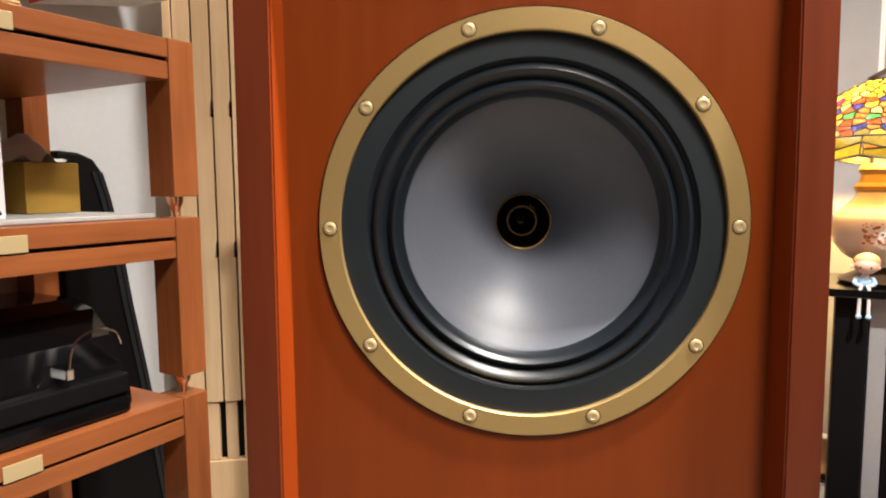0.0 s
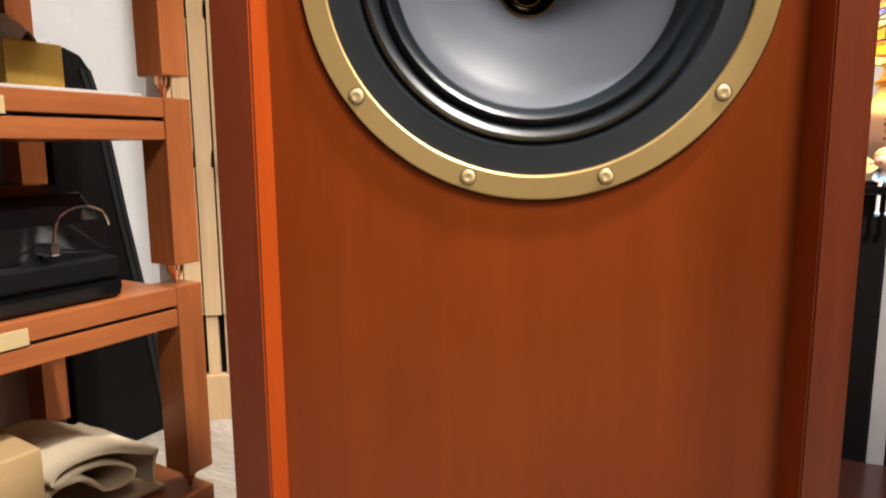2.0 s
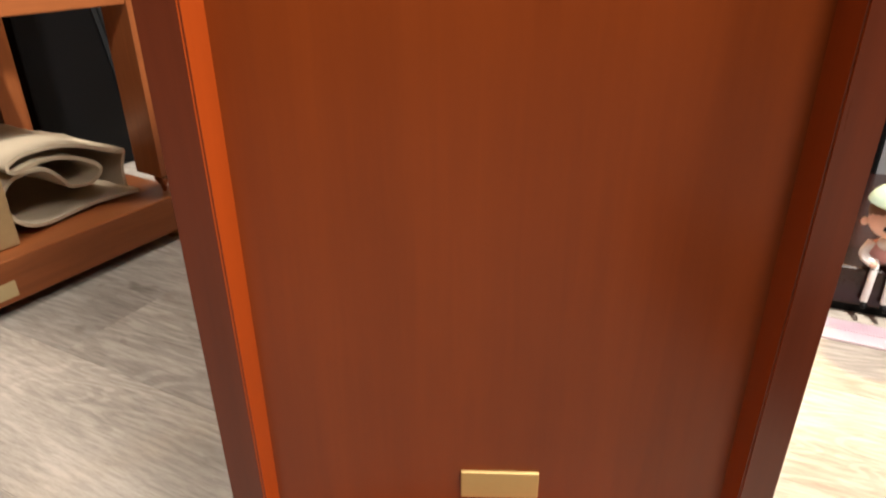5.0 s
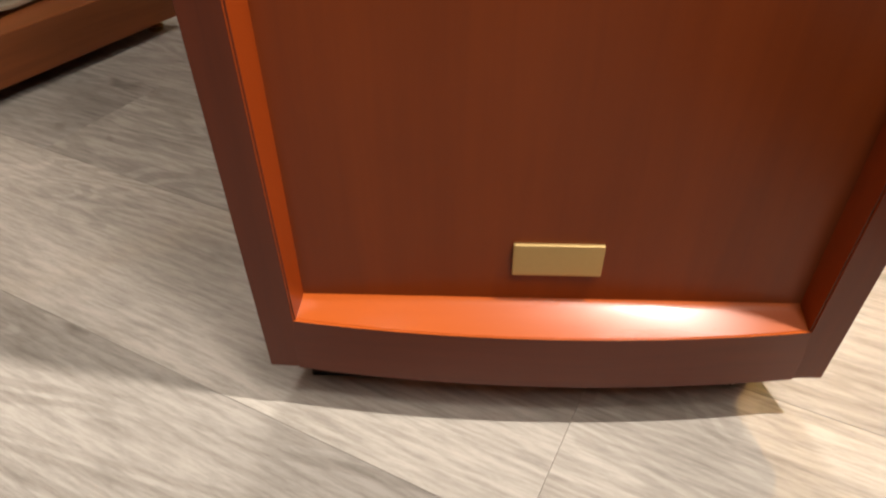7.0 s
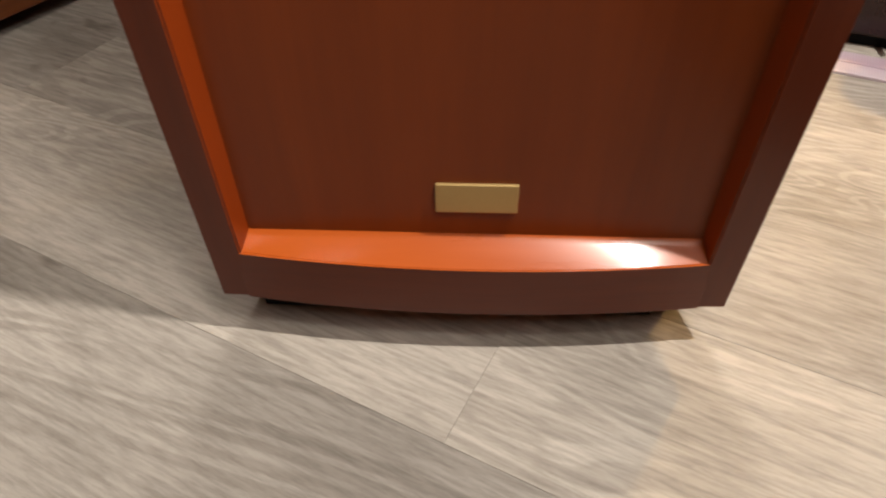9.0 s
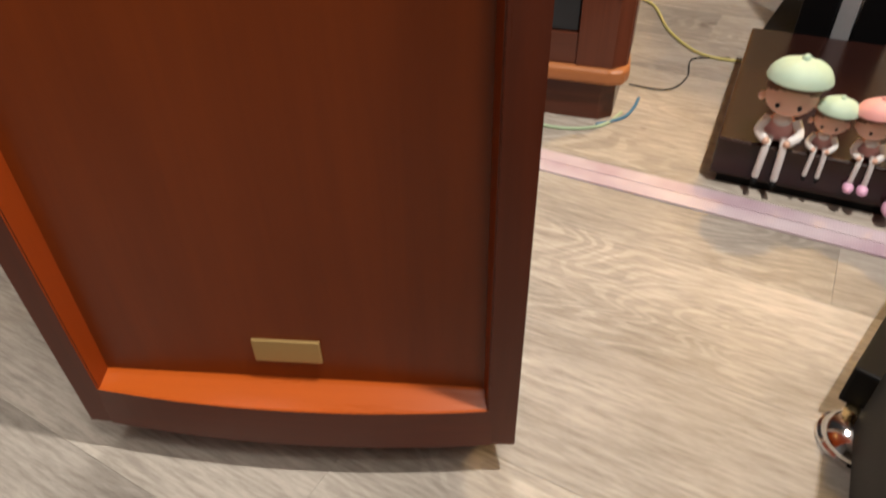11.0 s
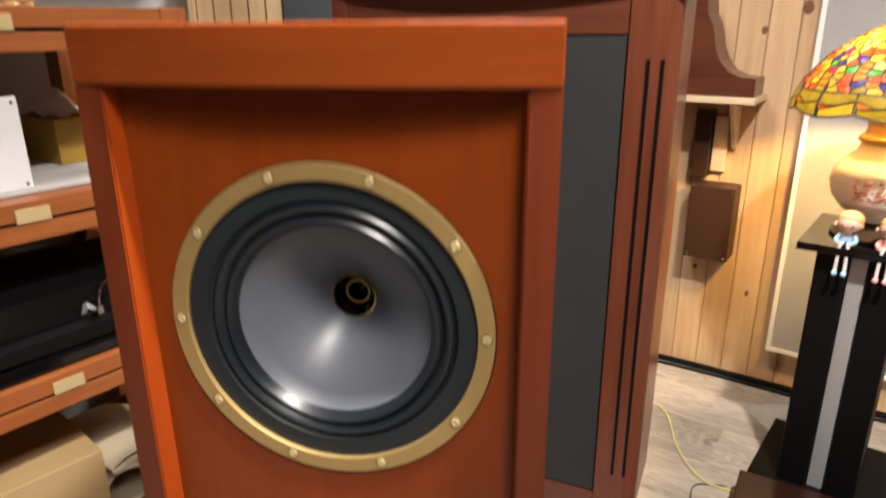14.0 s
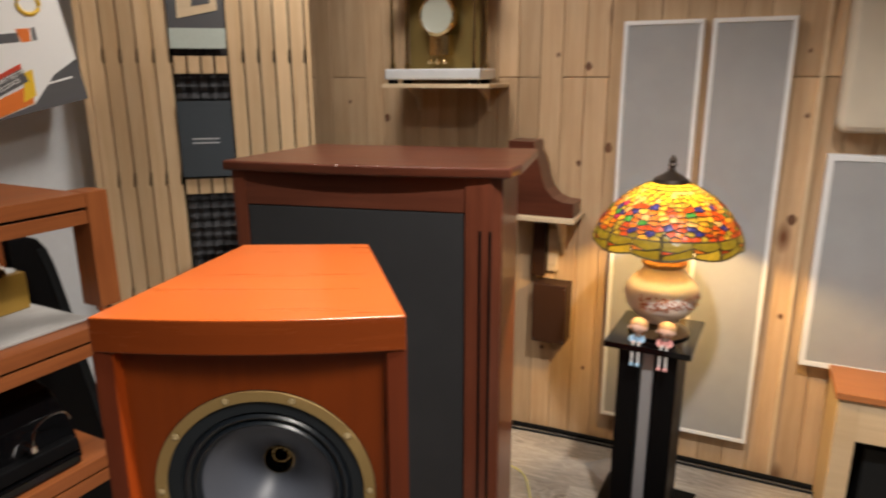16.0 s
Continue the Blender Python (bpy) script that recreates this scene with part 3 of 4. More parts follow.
def tier(top, bottom):
    t = part("tier_board", box(0.055, RL - 0.055, 0.0, RD, top - 0.034, top, 0.0015), RACKWOOD_X, rack)
    part("groove_strip", box(0.056, RL - 0.056, 0.007, RD - 0.007, top - 0.041, top - 0.034), BLACK, t)
    part("apron", box(0.055, RL - 0.055, 0.001, RD, top - 0.073, top - 0.041, 0.0015), RACKWOOD_X, t)
    for px in (0.0, RL - 0.055):
        for py in (0.0, RD - 0.065):
            part("post", box(px, px + 0.055, py - 0.002, py + 0.067, bottom, top + 0.001, 0.002), RACKWOOD_Z, rack)
            if bottom > 0.1:
                part("spike", lathe([(0.0, 0.0), (0.003, 0.0), (0.006, 0.012), (0.014, 0.026), (0.016, 0.04), (0.0, 0.04)], 20), COPPER, rack, "copper cone spike", True, (px + 0.027, py + 0.033, bottom - 0.04))
    plate(0.372, top - 0.038, t)
    return t


tier(1.165, 0.880)
tier(0.840, 0.539)
tier(0.499, 0.129)
bs = part("base_board", box(0.0, RL, -0.002, RD, 0.021, 0.089, 0.002), RACKWOOD_X, rack)
plate(0.35, 0.030, bs)
for px in (0.03, RL - 0.03):
    for py in (0.03, RD - 0.03):
        part("foot", lathe([(0.0, 0.0), (0.012, 0.0), (0.014, 0.008), (0.008, 0.012), (0.012, 0.024), (0.0, 0.024)], 18), BRASSBRIGHT, rack, "", True, (px, py, 0))

# ---------- things on and behind the rack ----------
A_RK = radians(RK)


def on_rack(name, label, category, x, y, z, rz=0.0, group=""):
    return thing(name, label, category, RX + x * math.cos(A_RK) - y * math.sin(A_RK), RY + x * math.sin(A_RK) + y * math.cos(A_RK), z, RK + rz, group)


amp = on_rack("amplifier", "silver-white amplifier with black display window", "amplifier", 0.014, 0.06, 0.850)
part("case", box(0.006, 0.414, 0.012, 0.33, 0.006, 0.158, 0.002), SILVER, amp)
part("front_plate", box(0.0, 0.42, 0.0, 0.012, 0.0, 0.166, 0.002), SILVER, amp)
part("display", box(0.20, 0.372, -0.001, 0.004, 0.074, 0.148), BLACKGLOSS, amp, "black display window")
for kx in (0.09, 0.305):
    part("knob", lathe([(0.0, -0.016), (0.011, -0.016), (0.012, -0.014), (0.0125, 0.0)], 24, "y"), CHROME, amp, "", True, (kx, 0, 0.042))
for kx in (0.01, 0.41):
    for kz in (0.01, 0.156):
        part("bolt", lathe([(0.0, -0.002), (0.003, -0.002), (0.003, 0.0)], 10, "y"), CHROME, amp, "", False, (kx, 0, kz))
mat2 = on_rack("shelf_mat", "pale grey felt mat on the rack tier", "mat", 0.06, 0.05, 0.841)
part("felt", box(0.0, 0.63, 0.0, 0.36, 0.0, 0.008, 0.002), fabric("grey_felt", (0.50, 0.49, 0.47)), mat2)

tis = on_rack("tissue_box", "gold tissue box with a white tissue pulled up", "tissue box", 0.562, 0.24, 0.850, 4)
part("carton", box(0.0, 0.108, 0.0, 0.21, 0.0, 0.096, 0.002), GOLDCARD, tis)
bm = bmesh.new()
bmesh.ops.create_grid(bm, x_segments=14, y_segments=18, size=0.5)
for v in bm.verts:
    x, y = v.co.x, v.co.y
    hgt = 0.05 * max(0.0, 1 - (2.1 * x) ** 2) * max(0.0, 1 - (1.9 * y) ** 2) + 0.012 * math.sin(11 * x + 4 * y) * math.cos(7 * y)
    v.co = Vector((0.054 + 0.085 * x, 0.1 + 0.17 * y, 0.098 + max(0.0, hgt)))
part("tissue", bm, PAPERWHITE, tis, "crumpled white tissue", True)

basket = on_rack("wicker_basket", "shallow woven wicker basket holding tissues", "basket", 0.24, 0.16, 1.166)
bm = bmesh.new()
for row in range(5):
    z = 0.006 + row * 0.0095
    pts = []
    n = 72
    for k in range(n + 1):
        s = k / n * 4
        side, f = int(s) % 4, s - int(s)
        x, y = [(0.29 * f, 0), (0.29, 0.17 * f), (0.29 * (1 - f), 0.17), (0, 0.17 * (1 - f))][side]
        off = 0.0035 * (1 if (k + row) % 2 else -1)
        pts.append((x + (off if side in (1, 3) else 0), y + (off if side in (0, 2) else 0), z))
    tube(pts, 0.0052, bm, 6)
part("weave", bm, WICKER, basket, "", True)
part("basket_floor", box(0.003, 0.287, 0.003, 0.167, 0.0, 0.004), WICKER, basket)
bm = bmesh.new()
bmesh.ops.create_grid(bm, x_segments=16, y_segments=12, size=0.5)
for v in bm.verts:
    x, y = v.co.x, v.co.y
    v.co = Vector((0.145 + 0.25 * x, 0.085 + 0.13 * y, 0.03 + 0.045 * math.exp(-9 * (x * x + y * y)) + 0.008 * math.sin(16 * x) * math.cos(13 * y)))
part("tissues", bm, PAPERWHITE, basket, "white tissues", True)

blk = on_rack("black_component", "glossy black audio component with rounded front", "hi-fi component", 0.06, 0.03, 0.500)
prof = [(0.0, 0.012), (0.012, 0.004), (0.03, 0.0), (0.34, 0.0), (0.34, 0.19), (0.16, 0.19), (0.10, 0.175), (0.05, 0.13), (0.02, 0.08), (0.004, 0.045)]
bm = extrude_xz([(p, q) for p, q in prof], 0.0, 0.55, 0.003)
bmesh.ops.transform(bm, matrix=Matrix(((0, 1, 0, 0), (1, 0, 0, 0), (0, 0, 1, 0), (0, 0, 0, 1))), verts=bm.verts)
part("body", bm, BLACKGLOSS, blk, "", True)
part("front_lip", box(0.0, 0.54, -0.012, 0.03, 0.002, 0.030, 0.006), BLACKGLOSS, blk)
part("front_bar", box(0.0, 0.54, -0.008, 0.03, 0.036, 0.072, 0.005), BLACK, blk, "matte black front bar")
part("handle", tube(smooth_path([(0.432, -0.012, 0.098), (0.432, -0.016, 0.125), (0.445, -0.018, 0.150), (0.48, -0.016, 0.160), (0.515, -0.012, 0.150), (0.53, -0.006, 0.125)]), 0.002, n=8), CHROME, blk, "thin chrome handle", True)
part("knob", box(0.424, 0.438, -0.016, 0.03, 0.086, 0.104, 0.002), CHROME, blk)

cb = on_rack("cardboard_box", "plain kraft cardboard box on the lowest board", "box", 0.16, 0.05, 0.090, -3)
part("carton", box(0.0, 0.29, 0.0, 0.26, 0.0, 0.19, 0.003), CARDBOARD, cb)
part("tape", box(-0.0008, 0.2908, 0.11, 0.15, 0.14, 0.1908), GOLDCARD, cb)


def ribbon(line, y0, y1, thick):
    """A folded cloth: a line in x and z given width along y, and thickness."""
    pts = [Vector((q.x, 0, q.y)) for q in smooth_path([(a, b, 0) for a, b in line], 7)]
    bm = bmesh.new()
    rows = []
    for k, p in enumerate(pts):
        d = (pts[min(k + 1, len(pts) - 1)] - pts[max(k - 1, 0)]).normalized()
        nrm = Vector((-d.z, 0, d.x)) * thick / 2
        row = []
        for s in (-1, 1):
            for j in range(7):
                y = y0 + (y1 - y0) * j / 6
                w = 0.004 * math.sin(2.1 * j + 0.4 * k)
                row.append(bm.verts.new((p.x + s * nrm.x, y + 0.01 * math.sin(0.25 * k), p.z + s * nrm.z + w * (j / 6))))
        rows.append(row)
    for a, b in zip(rows, rows[1:]):
        for j in range(6):
            bm.faces.new((a[j], a[j + 1], b[j + 1], b[j]))
            bm.faces.new((a[7 + j], b[7 + j], b[8 + j], a[8 + j]))
        bm.faces.new((a[0], b[0], b[7], a[7]))
        bm.faces.new((a[6], a[13], b[13], b[6]))
    return bm


cloth = on_rack("canvas_bag", "folded beige canvas bag lying on the lowest board", "bag", 0.452, 0.06, 0.091)
part("canvas", ribbon([(0.235, 0.006), (0.15, 0.008), (0.06, 0.008), (0.015, 0.025), (0.004, 0.06), (0.03, 0.092), (0.07, 0.098), (0.10, 0.07), (0.12, 0.05), (0.15, 0.05), (0.165, 0.075), (0.13, 0.098), (0.08, 0.106), (0.03, 0.104), (0.02, 0.115), (0.06, 0.124), (0.13, 0.12), (0.20, 0.092), (0.222, 0.085), (0.218, 0.05), (0.21, 0.022)], 0.0, 0.26, 0.006), CANVAS, cloth, "", True)

gig = on_rack("black_case", "tall black padded case leaning in the corner beside the rack", "case", 0.0, 0.48, 0.0)
EDGE = [(1.035, 0.0), (1.02, 0.10), (0.992, 0.30), (0.97, 0.43), (0.94, 0.60), (0.92, 0.735), (0.896, 0.865), (0.876, 0.935)]
bm = extrude_xz([(0.768, 0.0)] + EDGE + [(0.855, 0.966), (0.82, 0.980), (0.768, 0.984)], 0.004, 0.055, 0.008)
part("shell", bm, BLACK, gig)
bm = extrude_xz([(x - 0.030, z) for x, z in EDGE] + [(x - 0.002, z) for x, z in EDGE[::-1]], 0.0, 0.006, 0.001)
part("side_band", bm, CHARCOAL, gig, "charcoal band along the edge")
bm = extrude_xz([(x - 0.017, z) for x, z in EDGE] + [(x - 0.014, z) for x, z in EDGE[::-1]], -0.0012, 0.002)
part("seam", bm, BLACK, gig)


# ---------- the white wall: printed carton and round black lamp ----------
def on_left(name, label, category, x, off, z, ry=0.0):
    a = radians(LEFT)
    e = new(name)
    e.matrix_world = pose(-1.03 + x * math.cos(a) + off * math.sin(a), 0.93 + x * math.sin(a) - off * math.cos(a), z, 0, 0, LEFT) @ pose(0, 0, 0, 0, ry, 0)
    return tagged(e, label, category)


ad = on_left("printed_carton", "white, red and grey printed carton hung on the wall", "carton", 0.088, 0.005, 1.313, -11)
CW, CH, CD = 0.278, 0.37, 0.058
part("carton", box(0, CW, -CD, 0.06, 0, CH, 0.0012), [PAPERWHITE], ad)
part("side_flap", box(-0.0015, 0.0, -CD, 0.059, 0, CH), REDPRINT, ad, "red printed side")


part("hanger_peg", box(0.12, 0.15, 0.06, 0.112, 0.20, 0.23, 0.002), BLACK, ad)


def decal(poly, depth, material, name, label=""):
    return part(name, extrude_xz(poly, -CD - depth, -CD), material, ad, label)


decal([(0.0, 0.0), (CW, 0.0), (CW, 0.115), (0.20, 0.085), (0.12, 0.02), (0.0, 0.002)], 0.0008, GREYPRINT, "grey_band")
decal([(0.0, 0.004), (0.115, 0.022), (0.135, 0.075), (0.0, 0.045)], 0.0014, ORANGEPRINT, "orange_band")
decal([(0.09, 0.03), (0.13, 0.042), (0.142, 0.11), (0.118, 0.105)], 0.0020, YELLOWPRINT, "yellow_band")
decal([(0.0, 0.085), (0.115, 0.118), (0.115, 0.130), (0.0, 0.098)], 0.0014, REDPRINT, "red_band")
decal([(0.005, 0.052), (0.122, 0.082), (0.115, 0.118), (0.005, 0.088)], 0.0026, GREYPRINT, "slogan_panel")
decal([(0.155, 0.062), (0.25, 0.066), (0.25, 0.071), (0.155, 0.067)], 0.0014, PAPERWHITE, "fine_print_bar")
decal([(0.065, 0.188), (0.135, 0.184), (0.135, 0.208), (0.065, 0.212)], 0.0010, GREYPRINT, "mark_bar")
decal([(0.14, 0.182), (0.165, 0.181), (0.172, 0.214), (0.135, 0.218)], 0.0012, ORANGEPRINT, "mark_block")
decal([(0.172, 0.182), (0.184, 0.181), (0.186, 0.215), (0.178, 0.216)], 0.0012, GREYPRINT, "mark_edge")
part("yellow_loop", tube([(0.190 + 0.030 * math.cos(k * 0.3), -CD - 0.001, 0.275 + 0.026 * math.sin(k * 0.3)) for k in range(22)], 0.0055, n=6), YELLOWPRINT, ad, "yellow printed loop", True)
for txt, tz in (("COMMITTED TO", 0.079), ("EXCELLENCE", 0.063)):
    cu = bpy.data.curves.new("slogan", "FONT")
    cu.body, cu.size, cu.extrude = txt, 0.0155, 0.0003
    ob = new("slogan_text", cu)
    me = bpy.data.meshes.new_from_object(ob.evaluated_get(bpy.context.evaluated_depsgraph_get()))
    bpy.data.objects.remove(ob)
    me.materials.clear()
    me.materials.append(PAPERWHITE)
    tx = new("slogan_text", me)
    tx.parent = ad
    tx.matrix_local = pose(0.012, -CD - 0.0031, tz, 90, 0, 0) @ pose(0, 0, 0, 0, 0, 14)

rl = on_left("round_wall_lamp", "round glossy black wall lamp with grey glass lens", "lamp", -0.142, 0.16, 1.515)
part("rim", lathe([(0.0, 0.05), (0.05, 0.045), (0.085, 0.02), (0.10, -0.005), (0.103, -0.02), (0.097, -0.028), (0.09, -0.02), (0.086, -0.024), (0.078, -0.016)], 48, "y"), BLACKGLOSS, rl, "", True)
part("lens", lathe([(0.078, -0.014), (0.05, -0.022), (0.0, -0.026)], 40, "y"), LENSGLASS, rl, "grey glass lens", True)
part("arm", tube([(0, 0.045, 0), (0, 0.262, 0.02)], 0.008), BLACK, rl)

# ---------- slatted diffuser in the corner ----------
SLX, SLY, SLA = -0.587, 1.33, 12.0
slats = thing("slatted_diffuser", "pale pine slatted sound diffuser with charcoal foam", "acoustic diffuser", SLX, SLY, 0, SLA)
part("backing", box(-0.24, 0.412, 0.03, 0.05, 0.0, 2.45), BLACK, slats)
part("edge_board", box(-0.262, -0.242, -0.004, 0.05, 0.0, 2.45, 0.002), PINE_SLAT, slats)
part("edge_board", box(0.414, 0.428, -0.002, 0.05, 0.0, 2.45, 0.002), PINE_SLAT, slats)


def slat_mesh(w, z0, z1, rows):
    right = [(w, z0)]
    for r in sorted(rows):
        if z0 < r < z1:
            right += [(w, r - 0.018), (w - 0.006, r - 0.018), (w - 0.004, r + 0.018), (w, r + 0.03)]
    right.append((w, z1))
    bm = extrude_xz([(0, z0)] + right + [(0, z1)], 0.0, 0.028)
    bmesh.ops.recalc_face_normals(bm, faces=bm.faces)
    me = bpy.data.meshes.new("slat")
    bm.to_mesh(me)
    bm.free()
    me.materials.append(PINE_SLAT)
    return me


ROWS = (1.102, 1.487, 1.87, 0.72)
for x0, x1, n in ((-0.240, 0.0, 5), (0.17, 0.412, 5)):
    w = (x1 - x0) / n
    me = slat_mesh(w - 0.0055, 0.30, 2.45, ROWS)
    low = slat_mesh(w * 0.62, 0.13, 0.298, ())
    for k in range(n):
        for m_, dy in ((me, 0.0), (low, 0.008)):
            o = new("slat", m_)
            o.parent = slats
            o.location = (x0 + k * w + 0.002, random.uniform(-0.0015, 0.0015) + dy, 0)
part("bottom_rail", box(-0.24, 0.412, -0.003, 0.03, 0.0, 0.128, 0.002), PINE_SLAT, slats)
for z0, z1 in ((1.054, 1.104), (1.436, 1.490), (0.67, 0.722)):
    for k in range(4):
        part("spacer_block", box(0.006 + k * 0.0415, 0.006 + k * 0.0415 + 0.034, 0.002, 0.03, z0, z1, 0.001), PINE_SLAT, slats)


def foam_sheet(x0, x1, z0, z1, pitch=0.046):
    """Convoluted foam: rounded peaks in staggered rows."""
    nx, nz = int((x1 - x0) / pitch * 5), int((z1 - z0) / pitch * 5)
    bm = bmesh.new()
    grid = []
    for j in range(nz + 1):
        row = []
        for i in range(nx + 1):
            x, z = x0 + (x1 - x0) * i / nx, z0 + (z1 - z0) * j / nz
            hgt = 0.5 + 0.5 * math.sin(math.pi * 2 * (x - x0) / pitch / 1.41 + math.pi * 2 * z / pitch / 1.41) * math.sin(math.pi * 2 * (x - x0) / pitch / 1.41 - math.pi * 2 * z / pitch / 1.41)
            row.append(bm.verts.new((x, 0.028 - 0.024 * hgt, z)))
        grid.append(row)
    for a, b in zip(grid, grid[1:]):
        for i in range(nx):
            bm.faces.new((a[i], a[i + 1], b[i + 1], b[i]))
    return bm


for z0, z1 in ((0.725, 1.052), (1.107, 1.434), (1.493, 1.80)):
    part("foam", foam_sheet(0.003, 0.168, z0, z1), FOAM, slats, "charcoal convoluted foam", True)
book = thing("slate_booklet", "slate grey card booklet with two lines of print", "booklet", SLX, SLY, 0, SLA)
part("cover", box(0.003, 0.167, -0.010, 0.002, 1.112, 1.352, 0.001), BOOKBLUE, book)
for zz in (1.232, 1.219):
    part("print_bar", box(0.042, 0.124, -0.0105, -0.0098, zz, zz + 0.004), PRINTGREY, book, "bar of small grey print")
pic = thing("small_poster", "dark poster with a pale green lower margin", "poster", SLX, SLY, 0, SLA)
part("sheet", box(0.002, 0.168, -0.008, -0.004, 1.512, 1.78), GREYPRINT, pic)
part("margin", box(0.002, 0.168, -0.0092, -0.008, 1.512, 1.572), plain("pale_green_print", (0.50, 0.56, 0.50), 0.6), pic, "pale green margin")
part("picture", extrude_xz([(0.03, 1.60), (0.15, 1.625), (0.15, 1.72), (0.035, 1.70)], -0.0095, -0.008), PALEBOX, pic, "tan picture block")
part("picture_dark", extrude_xz([(0.075, 1.635), (0.13, 1.645), (0.13, 1.69), (0.08, 1.68)], -0.0105, -0.0095), GREYPRINT, pic)


# ---------- on the plank wall ----------
def on_wall(name, label, category, group=""):
    return thing(name, label, category, WALL_X, WALL_Y, 0, ROOM, group)


def sound_panel(x0, x1, z0, z1, d, rim=0.014):
    p = on_wall("acoustic_panel", "grey cloth acoustic panel in a white frame", "acoustic panel", "acoustic panels")
    part("cloth", box(x0 + rim, x1 - rim, -d + 0.003, -0.001, z0 + rim, z1 - rim, 0.002), GREYCLOTH, p)
    part("frame_side", box(x0, x0 + rim, -d, -0.001, z0, z1, 0.002), WHITEFRAME, p)
    part("frame_side", box(x1 - rim, x1, -d, -0.001, z0, z1, 0.002), WHITEFRAME, p)
    part("frame_end", box(x0 + rim, x1 - rim, -d, -0.001, z0, z0 + rim, 0.002), WHITEFRAME, p)
    part("frame_end", box(x0 + rim, x1 - rim, -d, -0.001, z1 - rim, z1, 0.002), WHITEFRAME, p)
    return p


sound_panel(0.275, 0.530, 0.135, 1.603, 0.035)
sound_panel(0.556, 0.800, 0.130, 1.603, 0.035)
sound_panel(0.930, 1.42, 0.475, 1.185, 0.05, 0.018)
cr = on_wall("cream_panel", "deep cream cloth wall panel with rounded edges", "acoustic panel")
part("cushion", box(0.935, 1.45, -0.11, -0.001, 1.255, 1.78, 0.035, seg=4), fabric("cream_cloth", (0.62, 0.55, 0.44), 600, mottled=0.06), cr)

ob_ = on_wall("plywood_cabinet", "pale plywood box with a dark open front", "cabinet")
part("side_board", box(1.03, 1.09, -0.26, -0.02, 0.0, 0.470, 0.002), PALEBOX, ob_)
part("upper_board", box(1.09, 1.60, -0.26, -0.02, 0.335, 0.470, 0.002), PALEBOX, ob_)
part("top_board", box(1.02, 1.62, -0.27, -0.01, 0.470, 0.492, 0.002), AMBERWOOD, ob_, "amber wood top board")
# black instead of plywood: the dark of the open front put into colour
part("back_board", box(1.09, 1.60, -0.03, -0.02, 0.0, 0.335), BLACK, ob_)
bx = on_wall("grey_box", "plain dark grey box inside the plywood cabinet", "box")
part("case", box(1.13, 1.5, -0.20, -0.06, 0.0, 0.29, 0.004), CHARCOAL, bx)

shelf = on_wall("wall_shelf", "pale wooden wall shelf on two brackets", "shelf")
part("board", box(-0.575, -0.145, -0.21, -0.001, 1.384, 1.398, 0.0015), PINE_SHELF, shelf)
for bxk in (-0.52, -0.225):
    part("bracket", extrude_xz([(0, 0.10), (0, 0.19), (0.12, 0.19), (0.10, 0.178), (0.035, 0.15), (0.012, 0.10)], bxk, bxk + 0.009), PINE_SHELF, shelf).matrix_local = Matrix(((0, 1, 0, 0), (-1, 0, 0, -0.001), (0, 0, 1, 1.194), (0, 0, 0, 1)))

clock = thing("mantel_clock", "brass and glass mantel clock on a pale marble base", "clock", WALL_X - 0.04 * math.cos(radians(ROOM)), WALL_Y - 0.04 * math.sin(radians(ROOM)), 0, ROOM)
part("base", box(-0.535, -0.150, -0.185, -0.03, 1.413, 1.452, 0.008, seg=3), plain("pale_marble", (0.66, 0.67, 0.68), 0.25, coat=0.3, vary=0.12, grain=20), clock, "pale marble base")
for fx in (-0.51, -0.18):
    for fy in (-0.165, -0.05):
        part("foot", box(fx - 0.014, fx + 0.014, fy - 0.012, fy + 0.012, 1.398, 1.413), BLACK, clock)
        part("column", lathe([(0.0, 0), (0.012, 0), (0.012, 0.018), (0.007, 0.022), (0.006, 0.25), (0.009, 0.30), (0.0, 0.30)], 16), BRASSBRIGHT, clock, "polished brass column", True, (fx, fy, 1.452))
part("top_plate", box(-0.535, -0.150, -0.185, -0.03, 1.752, 1.775, 0.004), BRASSBRIGHT, clock)
part("back_plate", box(-0.49, -0.20, -0.06, -0.052, 1.452, 1.752), plain("gilt_plate", (0.45, 0.33, 0.12), 0.3, 0.8), clock, "gilt back plate")
part("dial", lathe([(0.0, -0.125), (0.058, -0.125), (0.063, -0.128), (0.066, -0.122), (0.066, -0.10), (0.0, -0.10)], 48, "y"), plain("aged_dial", (0.40, 0.41, 0.34), 0.3), clock, "round pale dial", True, (-0.345, 0, 1.64))
part("dial_bezel", lathe([(0.062, -0.128), (0.066, -0.132), (0.072, -0.126), (0.072, -0.10)], 48, "y"), BRASSBRIGHT, clock, "", True, (-0.345, 0, 1.64))
part("movement", box(-0.385, -0.305, -0.11, -0.06, 1.50, 1.575, 0.004), BRASSBRIGHT, clock)
for fx in (-0.375, -0.345, -0.315):
    part("pendulum_ball", ball((fx, -0.12, 1.478), 0.010, 0.010, 0.010), BRASSBRIGHT, clock, "", True)
    part("pendulum_stem", tube([(fx, -0.12, 1.478), (-0.345, -0.12, 1.53)], 0.0015), BRASSBRIGHT, clock)
part("pendulum_post", tube([(-0.345, -0.12, 1.452), (-0.345, -0.12, 1.56)], 0.003), BRASSBRIGHT, clock)

mb = on_wall("meter_box", "brown painted metal wall box", "wall box")
part("case", box(0.0, 0.132, -0.09, -0.001, 0.420, 0.656, 0.004), BROWNMETAL, mb)
